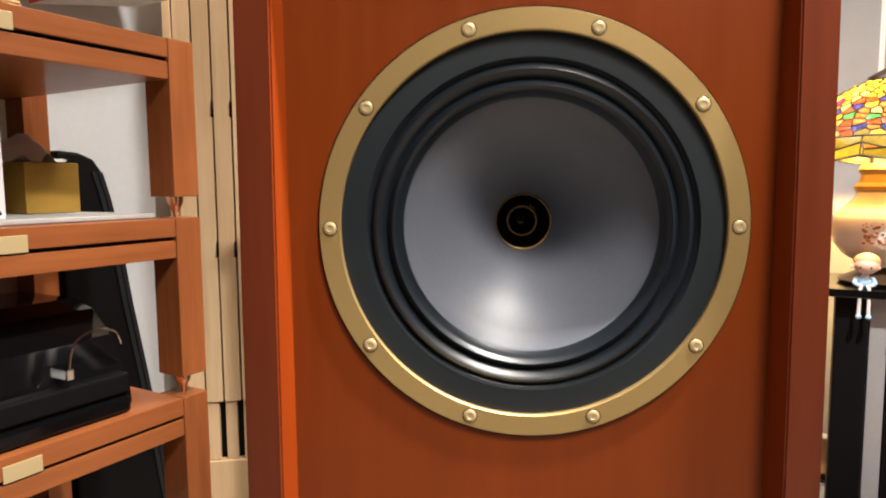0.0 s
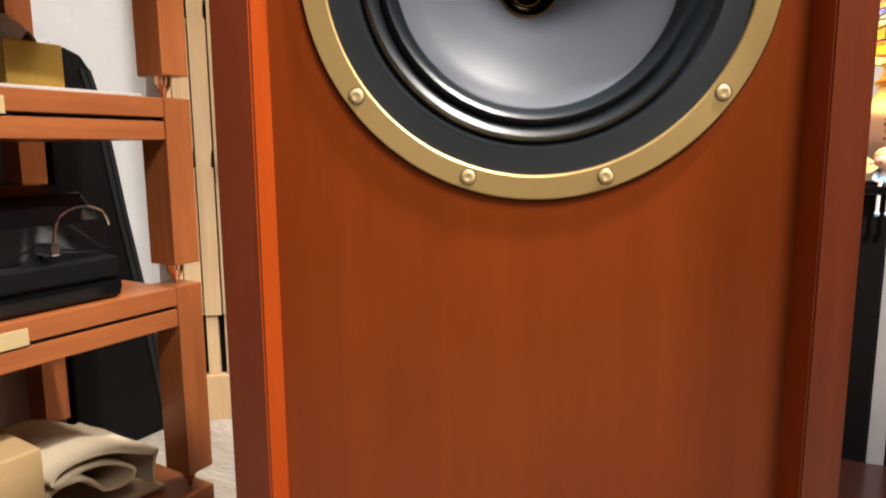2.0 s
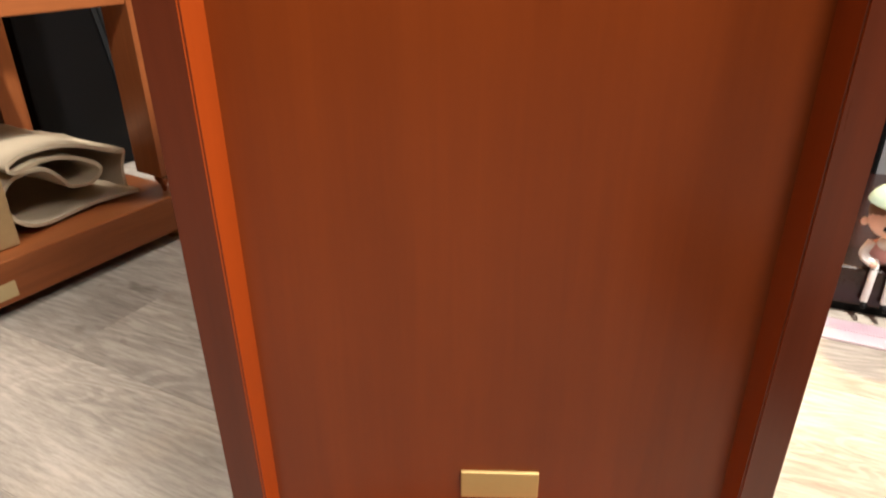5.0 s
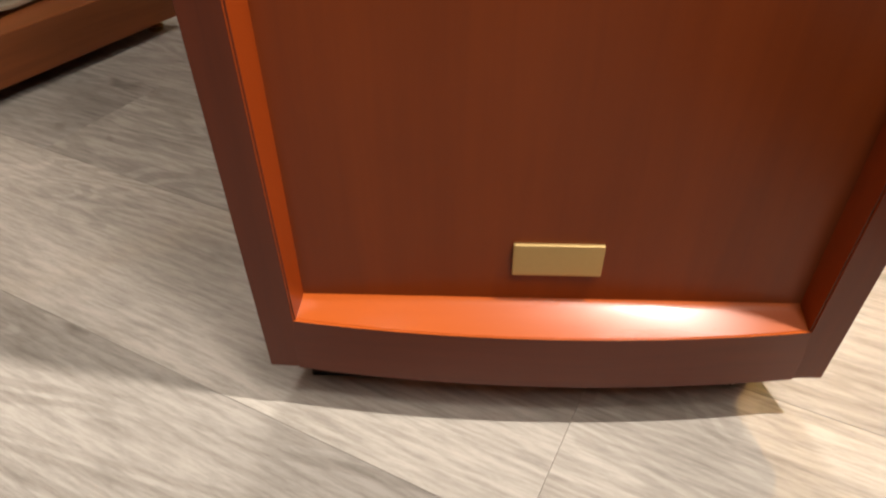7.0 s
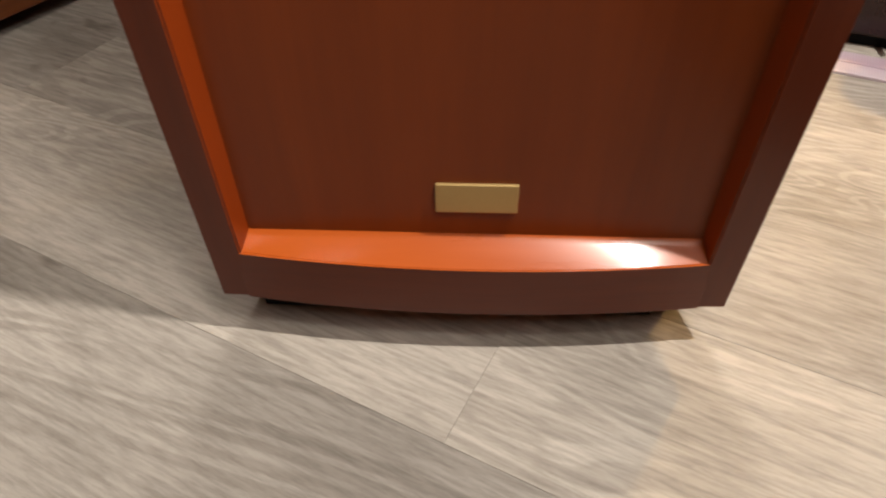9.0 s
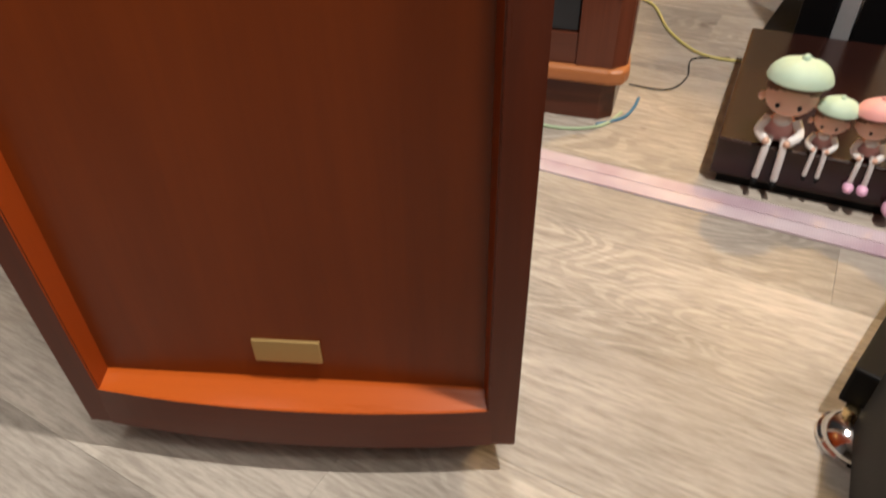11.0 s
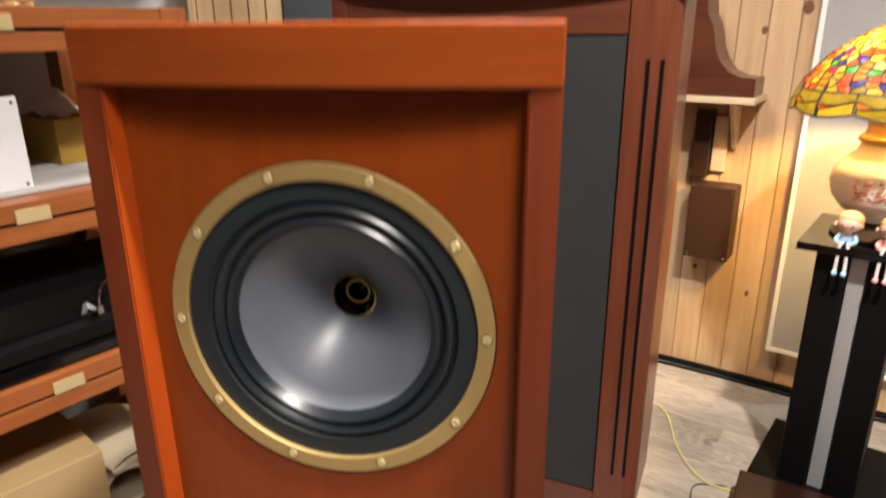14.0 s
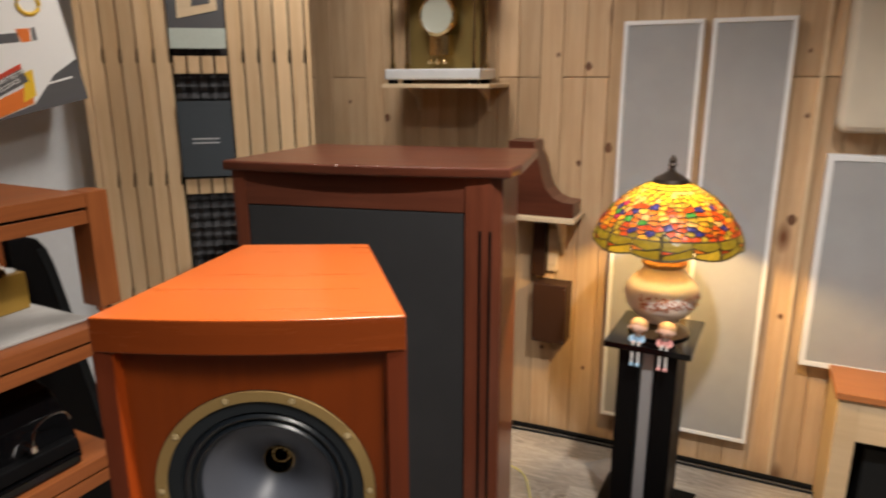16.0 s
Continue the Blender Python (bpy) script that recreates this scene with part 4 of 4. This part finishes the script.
for sx, sz in ((0.122, 0.432), (0.122, 0.644), (0.012, 0.432)):
    part("screw", lathe([(0.0, -0.003), (0.004, -0.002), (0.004, 0.0)], 10, "y"), CHROME, mb, "", False, (sx, -0.09, sz))
ol = on_wall("wall_outlet", "dark brown socket strip with a pale cover", "wall outlet")
part("strip", box(-0.02, 0.03, -0.04, -0.001, 0.672, 0.88, 0.003), BROWNMETAL, ol)
part("cover", box(0.034, 0.075, -0.02, -0.001, 0.69, 0.86, 0.003), PINE_SHELF, ol)
ss = on_wall("small_wall_shelf", "small pale wooden wall shelf", "shelf")
part("board", box(-0.10, 0.165, -0.17, -0.001, 0.915, 0.932, 0.0015), PINE_SHELF, ss)
part("bracket", extrude_xz([(0, 0), (0, 0.15), (0.13, 0.15), (0.11, 0.13), (0.02, 0.0)], 0.0, 0.012), PINE_SHELF, ss).matrix_local = Matrix(((0, 1, 0, 0.09), (-1, 0, 0, -0.001), (0, 0, 1, 0.765), (0, 0, 0, 1)))
sc = on_wall("scrolled_wood_stand", "dark red wooden stand with a concave scrolled side", "wooden stand")
part("scroll", extrude_xz([(-0.09, 0.933), (0.157, 0.933), (0.157, 0.985), (0.115, 0.988), (0.082, 1.002), (0.056, 1.03), (0.040, 1.065), (0.032, 1.105), (0.022, 1.135), (0.008, 1.16), (0.004, 1.20), (-0.09, 1.20)], -0.15, -0.03, 0.002), WALNUT_X, sc)

# ---------- lamp stand, lamp, plinth ----------
ST = -28.0
stand = thing("loudspeaker_stand", "black twin-column stand with a square top plate", "stand", 0.912, 1.092, 0, ST)
part("top_plate", box(-0.124, 0.124, -0.15, 0.15, 0.646, 0.664, 0.002), BLACKGLOSS, stand)
part("column", box(-0.085, -0.020, -0.12, 0.10, 0.03, 0.646, 0.004), BLACK, stand)
part("column", box(0.020, 0.085, -0.12, 0.10, 0.03, 0.646, 0.004), BLACK, stand)
part("cover_strip", box(-0.017, 0.017, -0.108, 0.08, 0.03, 0.646, 0.002), STEELSTRIP, stand, "grey steel strip")
part("base_plate", box(-0.15, 0.15, -0.135, 0.17, 0.0, 0.03, 0.003), BLACK, stand)

LX, LY = 0.918, 1.09
lamp = thing("table_lamp", "stained glass dragonfly table lamp with floral porcelain base", "table lamp", LX, LY, 0.665)
part("foot", lathe([(0.0, 0.0), (0.085, 0.0), (0.09, 0.006), (0.078, 0.014), (0.055, 0.024), (0.045, 0.034), (0.05, 0.04), (0.0, 0.04)], 48), plain("antique_bronze", (0.20, 0.13, 0.07), 0.35, 0.8), lamp, "antique bronze foot", True)
part("bowl", lathe([(0.0, 0.04), (0.055, 0.04), (0.06, 0.052), (0.080, 0.064), (0.101, 0.090), (0.110, 0.122), (0.104, 0.152), (0.084, 0.176), (0.064, 0.195), (0.058, 0.212), (0.0, 0.212)], 56), PORCELAIN, lamp, "cream porcelain bowl", True)
bm = bmesh.new()
rnd = random.Random(5)
for k in range(240):
    a, z = rnd.uniform(-2.5, -0.55), rnd.uniform(0.095, 0.158)
    s = rnd.uniform(0.003, 0.007)
    r = 0.1105 - 14 * (z - 0.121) ** 2 - 0.72 * s
    ball((r * math.cos(a), r * math.sin(a), z), s, s, s * 0.7, bm, 0, 8, 5)
part("floral_relief", bm, FLOWERS, lamp, "russet floral decoration", True)
part("collar", lathe([(0.058, 0.210), (0.066, 0.216), (0.066, 0.224), (0.056, 0.232), (0.052, 0.25), (0.058, 0.262), (0.05, 0.275), (0.0, 0.278)], 40), BRASS, lamp, "brass collar", True)
part("rod", tube([(0, 0, 0.27), (0, 0, 0.465)], 0.006), BRASS, lamp)
part("bulb", ball((0, 0, 0.385), 0.026, 0.026, 0.036), plain("frosted_bulb", (0.9, 0.86, 0.78), 0.4), lamp, "", True).visible_shadow = False
part("cap", lathe([(0.052, 0.460), (0.048, 0.472), (0.02, 0.488), (0.010, 0.494), (0.008, 0.505), (0.013, 0.510), (0.009, 0.517), (0.011, 0.526), (0.004, 0.538), (0.0, 0.542)], 32), plain("dark_bronze", (0.06, 0.045, 0.035), 0.4, 0.7), lamp, "dark bronze cap and finial", True)
GL = {k: stained("stained_" + k, c) for k, c in {"lime": (0.23, 0.19, 0.024), "yellow": (0.44, 0.26, 0.022), "amber": (0.38, 0.125, 0.010), "orange": (0.33, 0.05, 0.006), "olive": (0.13, 0.115, 0.014), "blue": (0.02, 0.02, 0.17), "green": (0.03, 0.17, 0.04), "red": (0.32, 0.012, 0.008), "cream": (0.43, 0.29, 0.12), "magenta": (0.28, 0.012, 0.10)}.items()}
PROFILE = [(0.050, 0.462), (0.078, 0.450), (0.104, 0.435), (0.130, 0.417), (0.153, 0.396), (0.173, 0.373), (0.190, 0.349), (0.204, 0.326), (0.213, 0.306), (0.212, 0.290)]
shade = part("shade", lathe([(0.050, 0.4625), (0.0535, 0.4625), (0.0535, 0.4585), (0.050, 0.4585), (0.050, 0.4625)], 32), BLACK, lamp, "domed stained glass shade with scalloped rim")
rnd = random.Random(11)
came = bmesh.new()
far_panes = bmesh.new()      # the side of the shade towards the wall


def shade_point(row, ang):
    """A point of the dome: row runs from 0 at the cap to 9 at the scalloped rim."""
    k = min(int(row), 8)
    (r0, z0), (r1, z1) = PROFILE[k], PROFILE[k + 1]
    r, z = r0 + (r1 - r0) * (row - k), z0 + (z1 - z0) * (row - k)
    if row > 6.5:
        z -= 0.012 * abs(math.sin(4.0 * ang)) * (row - 6.5) / 2.5
    return Vector((r * math.cos(ang), r * math.sin(ang), z))


def clip(poly, p, q):
    """The part of a polygon nearer to p than to q."""
    mid, d = (p + q) / 2, q - p
    out = []
    for a, b in zip(poly, poly[1:] + poly[:1]):
        sa, sb = (a - mid).dot(d), (b - mid).dot(d)
        if sa <= 0:
            out.append(a)
        if sa * sb < 0:
            out.append(a.lerp(b, sa / (sa - sb)))
    return out


def glass_piece(poly, colour):
    """poly in (angle, row): one pane, slightly shrunk from its lead lines."""
    mid = sum(poly, Vector((0, 0))) / len(poly)
    bm = bmesh.new()
    ring, inner = [], []
    for a, b in zip(poly, poly[1:] + poly[:1]):
        for f in (0.0, 0.5):
            q = a.lerp(b, f).lerp(mid, 0.03)
            ring.append(bm.verts.new(shade_point(q.y, q.x)))
    c = bm.verts.new(shade_point(mid.y, mid.x) * 1.004)
    for k in range(len(ring)):
        bm.faces.new((ring[k], ring[(k + 1) % len(ring)], c))
    if math.sin(mid.x) < 0.05:
        part("glass_piece", bm, GL[colour], shade)
    else:
        for f in bm.faces:
            f.material_index = list(GL).index(colour)
        merge(far_panes, bm)
    for a, b in zip(poly, poly[1:] + poly[:1]):
        tube([shade_point(a.lerp(b, f).y, a.lerp(b, f).x) for f in (0, 0.5, 1)], 0.0019, came, 4)


for row in (0, 1):
    for k in range(18):
        a0, a1 = 2 * math.pi * k / 18, 2 * math.pi * (k + 1) / 18
        glass_piece([Vector(q) for q in ((a0, row * 0.6), (a1, row * 0.6), (a1, row * 0.6 + 0.6), (a0, row * 0.6 + 0.6))], rnd.choice(["lime", "yellow", "lime"]))
SEEDS = []
for row in range(11):
    n = (26, 29, 32, 35, 37, 39, 41, 43, 44, 45, 45)[row]
    for k in range(n):
        SEEDS.append((2 * math.pi * (k + 0.5 * (row % 2) + rnd.uniform(-0.3, 0.3)) / n, 1.2 + (row + 0.5 + rnd.uniform(-0.28, 0.28)) * 5.6 / 11))
STRETCH = 5.4         # rows to one radian, so that panes come out about as wide as high
for a, v in SEEDS:
    p = Vector((a * STRETCH, v))
    poly = [Vector((p.x - 2.2, 1.2)), Vector((p.x + 2.2, 1.2)), Vector((p.x + 2.2, 6.8)), Vector((p.x - 2.2, 6.8))]
    for b, w in SEEDS:
        for turn in (-1, 0, 1):
            q = Vector(((b + turn * 2 * math.pi) * STRETCH, w))
            if 1e-9 < (q - p).length_squared < 9:
                poly = clip(poly, p, q)
    f = (v - 1.2) / 5.6
    names = ["yellow", "yellow", "cream", "lime"] if f < 0.35 else ["amber", "yellow", "yellow", "amber", "cream", "lime", "orange", "orange", "green", "blue", "magenta", "yellow"] if f < 0.7 else ["orange", "amber", "orange", "amber", "blue", "olive", "yellow", "lime", "orange"]
    glass_piece([Vector((q.x / STRETCH, q.y)) for q in poly], rnd.choice(names))
for k in range(16):
    a0, a1 = math.pi * k / 8, math.pi * (k + 1) / 8
    m0 = (a0 + a1) / 2
    up = k % 2
    glass_piece([Vector(q) for q in ((a0, 6.8), (m0, 6.8), (a1, 6.8), (a1, 7.5), (m0, 7.9), (a0, 7.5 + 0.2 * up))], "olive")
    glass_piece([Vector(q) for q in ((a0, 7.5 + 0.2 * up), (m0, 7.9), (a0 + 0.03, 8.2))], "orange" if up else "amber")
    glass_piece([Vector(q) for q in ((a0 + 0.03, 8.2), (m0, 7.9), (a1, 7.5), (a1, 9.0), (m0, 9.0), (a0 + 0.02, 9.0))], "olive" if k % 3 else "lime")
tube([shade_point(9.0, 2 * math.pi * k / 128) for k in range(129)], 0.0026, came, 6)
for k in range(8):
    a = math.pi * (k + 0.5) / 4
    p, q = shade_point(6, a), shade_point(9, a)
    tube([p, p.lerp(q, 0.5) + 0.004 * Vector((math.cos(a), math.sin(a), 0)), q], 0.004, came, 6)
tagged(part("rear_glass", far_panes, list(GL.values()), shade), kind="stuff")
part("lead_came", came, plain("dark_lead", (0.05, 0.045, 0.04), 0.5, 0.6), shade, "dark lead lines")
dl = bpy.data.lights.new("lamp_bulb_light", "POINT")
dl.energy, dl.color, dl.shadow_soft_size = 42, (1.0, 0.62, 0.21), 0.028
new("lamp_bulb_light", dl).location = (LX, LY, 0.665 + 0.385)

PL = -21.0
plinth = thing("low_plinth", "low glossy dark brown lacquered plinth", "plinth", 0.503, 0.521, 0, PL)
part("slab", box(0.0, 0.62, 0.0, 0.485, 0.016, 0.078, 0.005, seg=3), DARKBROWN, plinth)
part("skid", box(0.012, 0.608, 0.01, 0.475, 0.0, 0.016), BLACK, plinth)
ub = thing("tan_box", "small tan wooden box lying on the dark plinth", "box", 0.835, 0.60, 0.079, -28)
part("case", box(0.0, 0.16, 0.0, 0.11, 0.0, 0.055, 0.003), CARDBOARD, ub)


def figure(name, label, x, y, z, rz, s, hat, hair, top, shoe, stripe, lean, legs, foot, group, beret=True, sleeve=5):
    """A seated ornament with dangling legs, one closed set of lumps in one mesh."""
    bm = bmesh.new()
    mats = [SKIN, hat, hair, top, shoe, WHITERESIN, BLACK]
    ball((0, 0.012 * s, 0.018 * s), 0.021 * s, 0.016 * s, 0.020 * s, bm, 3)
    ball((0, 0.004 * s, 0.034 * s), 0.012 * s, 0.011 * s, 0.010 * s, bm, 5)
    for q in (-1, 1):
        tube(smooth_path([(q * 0.017 * s, 0.008 * s, 0.032 * s), (q * 0.025 * s, -0.004 * s, 0.018 * s), (q * 0.014 * s, -0.016 * s, 0.011 * s)], 4), 0.0062 * s, bm, 8, sleeve)
        ball((q * 0.013 * s, -0.018 * s, 0.010 * s), 0.005 * s, 0.005 * s, 0.005 * s, bm, 0, 10, 6)
        tube(smooth_path([(q * 0.008 * s, 0.0, 0.008 * s), (q * 0.010 * s, -0.015 * s, 0.006 * s), (q * 0.011 * s, -0.020 * s, -0.010 * s), (q * 0.012 * s, -0.020 * s, -legs)], 5), 0.0048 * s, bm, 8, stripe)
        ball((q * 0.012 * s, -0.025 * s, -legs - 0.004 * s), foot * 0.8 * s, foot * 1.25 * s, foot * 0.75 * s, bm, 4, 12, 8)
        ball((q * 0.033 * s, 0.004 * s, 0.062 * s), 0.005 * s, 0.005 * s, 0.006 * s, bm, 0, 8, 6)
        ball((q * 0.013 * s, -0.0245 * s, 0.064 * s), 0.0028 * s, 0.0028 * s, 0.0032 * s, bm, 6, 8, 6)
    head = bmesh.new()
    ball((0, 0.003 * s, 0.064 * s), 0.032 * s, 0.029 * s, 0.028 * s, head, 0, 20, 14)
    ball((0, 0.007 * s, 0.073 * s), 0.0335 * s, 0.0300 * s, 0.026 * s, head, 2, 20, 12)
    if beret:
        cap = bmesh.new()
        ball((0, 0, 0), 0.040 * s, 0.038 * s, 0.025 * s, cap, 1, 24, 14)
        for v in cap.verts:
            f = v.co.z / (0.025 * s)
            if f < 0:
                v.co.z *= 0.30
            else:
                v.co.xy *= 1 - 0.10 * f * (1 - f)
                v.co.z *= 1 + 0.05 * math.sin(5 * math.atan2(v.co.y, v.co.x))
        bmesh.ops.translate(cap, verts=cap.verts, vec=(0.002 * s, 0.004 * s, 0.087 * s))
        merge(head, cap)
        ball((0.002 * s, 0.004 * s, 0.112 * s), 0.006 * s, 0.006 * s, 0.006 * s, head, 1, 8, 6)
    bmesh.ops.transform(head, matrix=Matrix.Translation((0, 0, 0.006 * s)) @ Matrix.Rotation(radians(lean), 4, "Y"), verts=head.verts)
    merge(bm, head)
    ob = part(name, bm, mats, None, "", True)
    ob.matrix_world = pose(x, y, z, 0, 0, rz)
    return tagged(ob, label, "figurine", group)


def edge(t):
    a = radians(PL)
    return 0.503 + t * math.cos(a) - 0.012 * math.sin(a), 0.521 + t * math.sin(a) + 0.012 * math.cos(a)


G1 = "figurines on the plinth"
figure("resin_figurine", "large seated resin figurine with a mint beret", *edge(0.077), 0.079, PL, 1.08, GREENHAT, HAIR, ROSE, BLACK, 5, 1, 0.048, 0.006, G1)
figure("resin_figurine", "small seated resin figurine with a mint beret", *edge(0.135), 0.079, PL, 0.70, GREENHAT, HAIR, ROSE, BLACK, 5, 3, 0.034, 0.006, G1)
figure("resin_figurine", "small seated resin figurine with a pink beret and slippers", *edge(0.194), 0.079, PL, 0.76, PINKHAT, HAIR, ROSE, PINKRESIN, 5, -5, 0.034, 0.0125, G1)
figure("resin_figurine", "large seated resin figurine with a pink beret and slippers", *edge(0.255), 0.079, PL, 1.05, PINKHAT, HAIR, WHITERESIN, PINKRESIN, 5, -8, 0.048, 0.0125, G1)
G2 = "figurines on the stand"
a = radians(ST)
for dx, top_, shoe_, lab in ((-0.032, BLUERESIN, BLUERESIN, "seated resin figurine in pale blue with golden hair"), (0.046, PINKHAT, PINKHAT, "seated resin figurine in pink with golden hair")):
    figure("resin_figurine", lab, 0.912 + dx * math.cos(a) + 0.130 * math.sin(a), 1.092 + dx * math.sin(a) - 0.130 * math.cos(a), 0.665, ST, 0.76, BLONDE, BLONDE, top_, shoe_, 5, 3, 0.056, 0.010, G2, False, 3)

# ---------- floor things ----------
strip = thing("cable_cover_strip", "pearly pink ribbed plastic cable cover on the floor", "cable cover", 0.10, 0.600, 0, -23.5)
part("half", box(0.0, 1.0, 0.0, 0.0295, 0.0, 0.004, 0.001), PEARL, strip)
part("half", box(0.0, 1.0, 0.031, 0.061, 0.0, 0.004, 0.001), PEARL, strip)

near = thing("black_floor_stand", "black metal floor stand on a round chrome foot", "stand", 0.532, 0.048, 0, 66)
part("chrome_foot", lathe([(0.0, 0.026), (0.018, 0.026), (0.030, 0.020), (0.036, 0.012), (0.037, 0.008), (0.040, 0.006), (0.040, 0.0), (0.0, 0.0)], 40), CHROME, near, "round chrome foot", True, (0.0, -0.014, 0.0))
part("rail", box(0.0, 0.60, -0.0625, 0.0, 0.030, 0.078, 0.004), BLACK, near).matrix_local = pose(0.02, 0.0175, 0, 0, 0, -15)
part("side_panel", box(-0.75, 0.0, -0.063, 0.0, 0.026, 0.15, 0.004), BLACK, near)
part("panel_groove", box(-0.75, 0.001, -0.033, -0.026, 0.027, 0.1506), BLACK, near)
for py in (0.004, -0.018):
    part("brass_bolt", lathe([(0.0, 0.0), (0.007, 0.0), (0.007, 0.010), (0.0, 0.012)], 14, "z"), BRASSBRIGHT, near, "", True, (0.008, py, 0.027))


def cable(name, label, pts, r, material):
    ob = part(name, tube(smooth_path(pts, 8), r, n=8), material, None, "", True)
    return tagged(ob, label, "cable", "floor cables")


cable("cable", "thin yellow cable lying on the floor", [(0.40, 1.50, 0.004), (0.50, 1.40, 0.004), (0.553, 1.322, 0.004), (0.56, 1.15, 0.004), (0.60, 1.02, 0.004), (0.68, 0.98, 0.004), (0.76, 0.99, 0.004)], 0.003, YELLOWCABLE)
cable("cable", "thin grey cable lying on the floor", [(0.43, 0.86, 0.003), (0.50, 0.84, 0.003), (0.55, 0.90, 0.003), (0.58, 0.99, 0.003), (0.66, 1.0, 0.003)], 0.0013, CHARCOAL)
cable("cable", "blue cable beside the loudspeaker base", [(0.35, 0.69, 0.004), (0.40, 0.72, 0.003), (0.425, 0.76, 0.003), (0.44, 0.80, 0.003)], 0.003, BLUECABLE)
cable("cable", "pale green cable lying on the floor", [(0.12, 0.74, 0.003), (0.20, 0.71, 0.003), (0.29, 0.675, 0.003), (0.36, 0.69, 0.003), (0.40, 0.74, 0.003)], 0.003, GREENCABLE)
cable("cable", "yellow cable lying on the floor", [(0.10, 0.80, 0.004), (0.19, 0.745, 0.004), (0.235, 0.70, 0.004)], 0.003, YELLOWCABLE)
wc = [(0.30, 1.79, 0.012), (0.62, 1.67, 0.012), (0.80, 1.595, 0.010), (0.98, 1.51, 0.012), (1.25, 1.38, 0.012), (1.60, 1.21, 0.012)]
cable("cable", "thick black cable along the foot of the wall", wc, 0.010, BLACK)
cable("cable", "thin dark cable along the foot of the wall", [(x, y - 0.03, 0.006) for x, y, z in wc], 0.005, CHARCOAL)

bag = thing("plastic_bag", "crumpled clear plastic bag on the floor by the wall", "plastic bag", 0.93, 1.37, 0.001, 20)
bm = bmesh.new()
bmesh.ops.create_grid(bm, x_segments=22, y_segments=16, size=0.5)
for v in bm.verts:
    x, y = v.co.x, v.co.y
    edge_ = max(0.0, 1 - 4 * x * x) * max(0.0, 1 - 4 * y * y)
    v.co = Vector((0.24 * x, 0.16 * y, 0.002 + edge_ * (0.014 + 0.028 * abs(noise.noise(Vector((7 * x, 6 * y, 2.0)))))))
part("film", bm, plain("milky_plastic_film", (0.46, 0.46, 0.45), 0.25, vary=0.3, grain=30, bumps=0.4), bag, "", True)
plug = on_wall("cable_plug", "small chrome cable plug at the foot of the wall", "plug")
part("barrel", lathe([(0.0, -0.04), (0.010, -0.04), (0.013, -0.03), (0.013, -0.012), (0.007, -0.008), (0.007, -0.001), (0.0, -0.001)], 18, "y"), CHROME, plug, "", True, (0.385, 0, 0.045))
part("cord", tube(smooth_path([(0.385, -0.035, 0.045), (0.385, -0.06, 0.03), (0.37, -0.05, 0.006)]), 0.005), BLACK, plug, "", True)

# ---------- wall planks and floor planks ----------


def shared_box(name, x0, x1, y0, y1, z0, z1, bevel, material):
    bm = box(x0, x1, y0, y1, z0, z1, bevel, seg=1)
    bmesh.ops.recalc_face_normals(bm, faces=bm.faces)
    me = bpy.data.meshes.new(name)
    bm.to_mesh(me)
    bm.free()
    me.materials.append(material)
    return me


PW = 0.083
low_b = shared_box("plank", 0.0007, PW - 0.0007, 0.0, 0.016, 0.0, 1.419, 0.0028, PINE)
high_b = shared_box("plank", 0.0007, PW - 0.0007, 0.0, 0.016, 1.421, 2.5, 0.0028, PINE)
full_b = shared_box("plank", 0.0007, PW - 0.0007, 0.0, 0.016, 0.0, 2.5, 0.0028, PINE)
for k in range(39):
    for me in ((low_b, high_b) if k % 3 != 1 else (full_b,)):
        o = new("plank", me)
        o.parent = wall_back
        o.location = (-1.6 + k * PW, random.uniform(-0.0008, 0.0008), 0)

KNOTS = [(0.153, 1.457, 0.011), (0.239, 1.173, 0.013), (0.042, 1.498, 0.006), (0.134, 1.112, 0.008), (0.855, 0.96, 0.013), (-0.848, 1.322, 0.006), (-0.671, 1.26, 0.011), (0.86, 1.30, 0.006), (0.845, 1.50, 0.005), (0.02, 0.36, 0.007), (0.19, 0.30, 0.006), (0.86, 0.62, 0.007)]
KNOTWOOD = plain("dark_knot_wood", (0.17, 0.075, 0.035), 0.5, grain=300, vary=0.4)
for kx, kz, kr in KNOTS:
    bm = ball((0, 0, 0), kr * 1.1, 0.0012, kr * 1.5, None, 0, 14, 6)
    for v in bm.verts:
        v.co.x *= 1 + 0.18 * math.sin(40 * kz + 3 * v.co.z / kr)
    part("knot", bm, KNOTWOOD, wall_back, "", True, (kx, -0.0004, kz))

FW, FL = 0.196, 1.29
fp = shared_box("plank", 0.0001, FL - 0.0001, 0.0001, FW - 0.0001, -0.008, 0.0, 0.0003, LAMINATE)
for row in range(-15, 11):
    shift = (row * 0.437) % 1.0 * FL
    for col in range(-2, 3):
        o = new("plank", fp)
        o.parent = floor
        o.location = (col * FL + shift - 0.326, row * FW - 0.0514, 0)
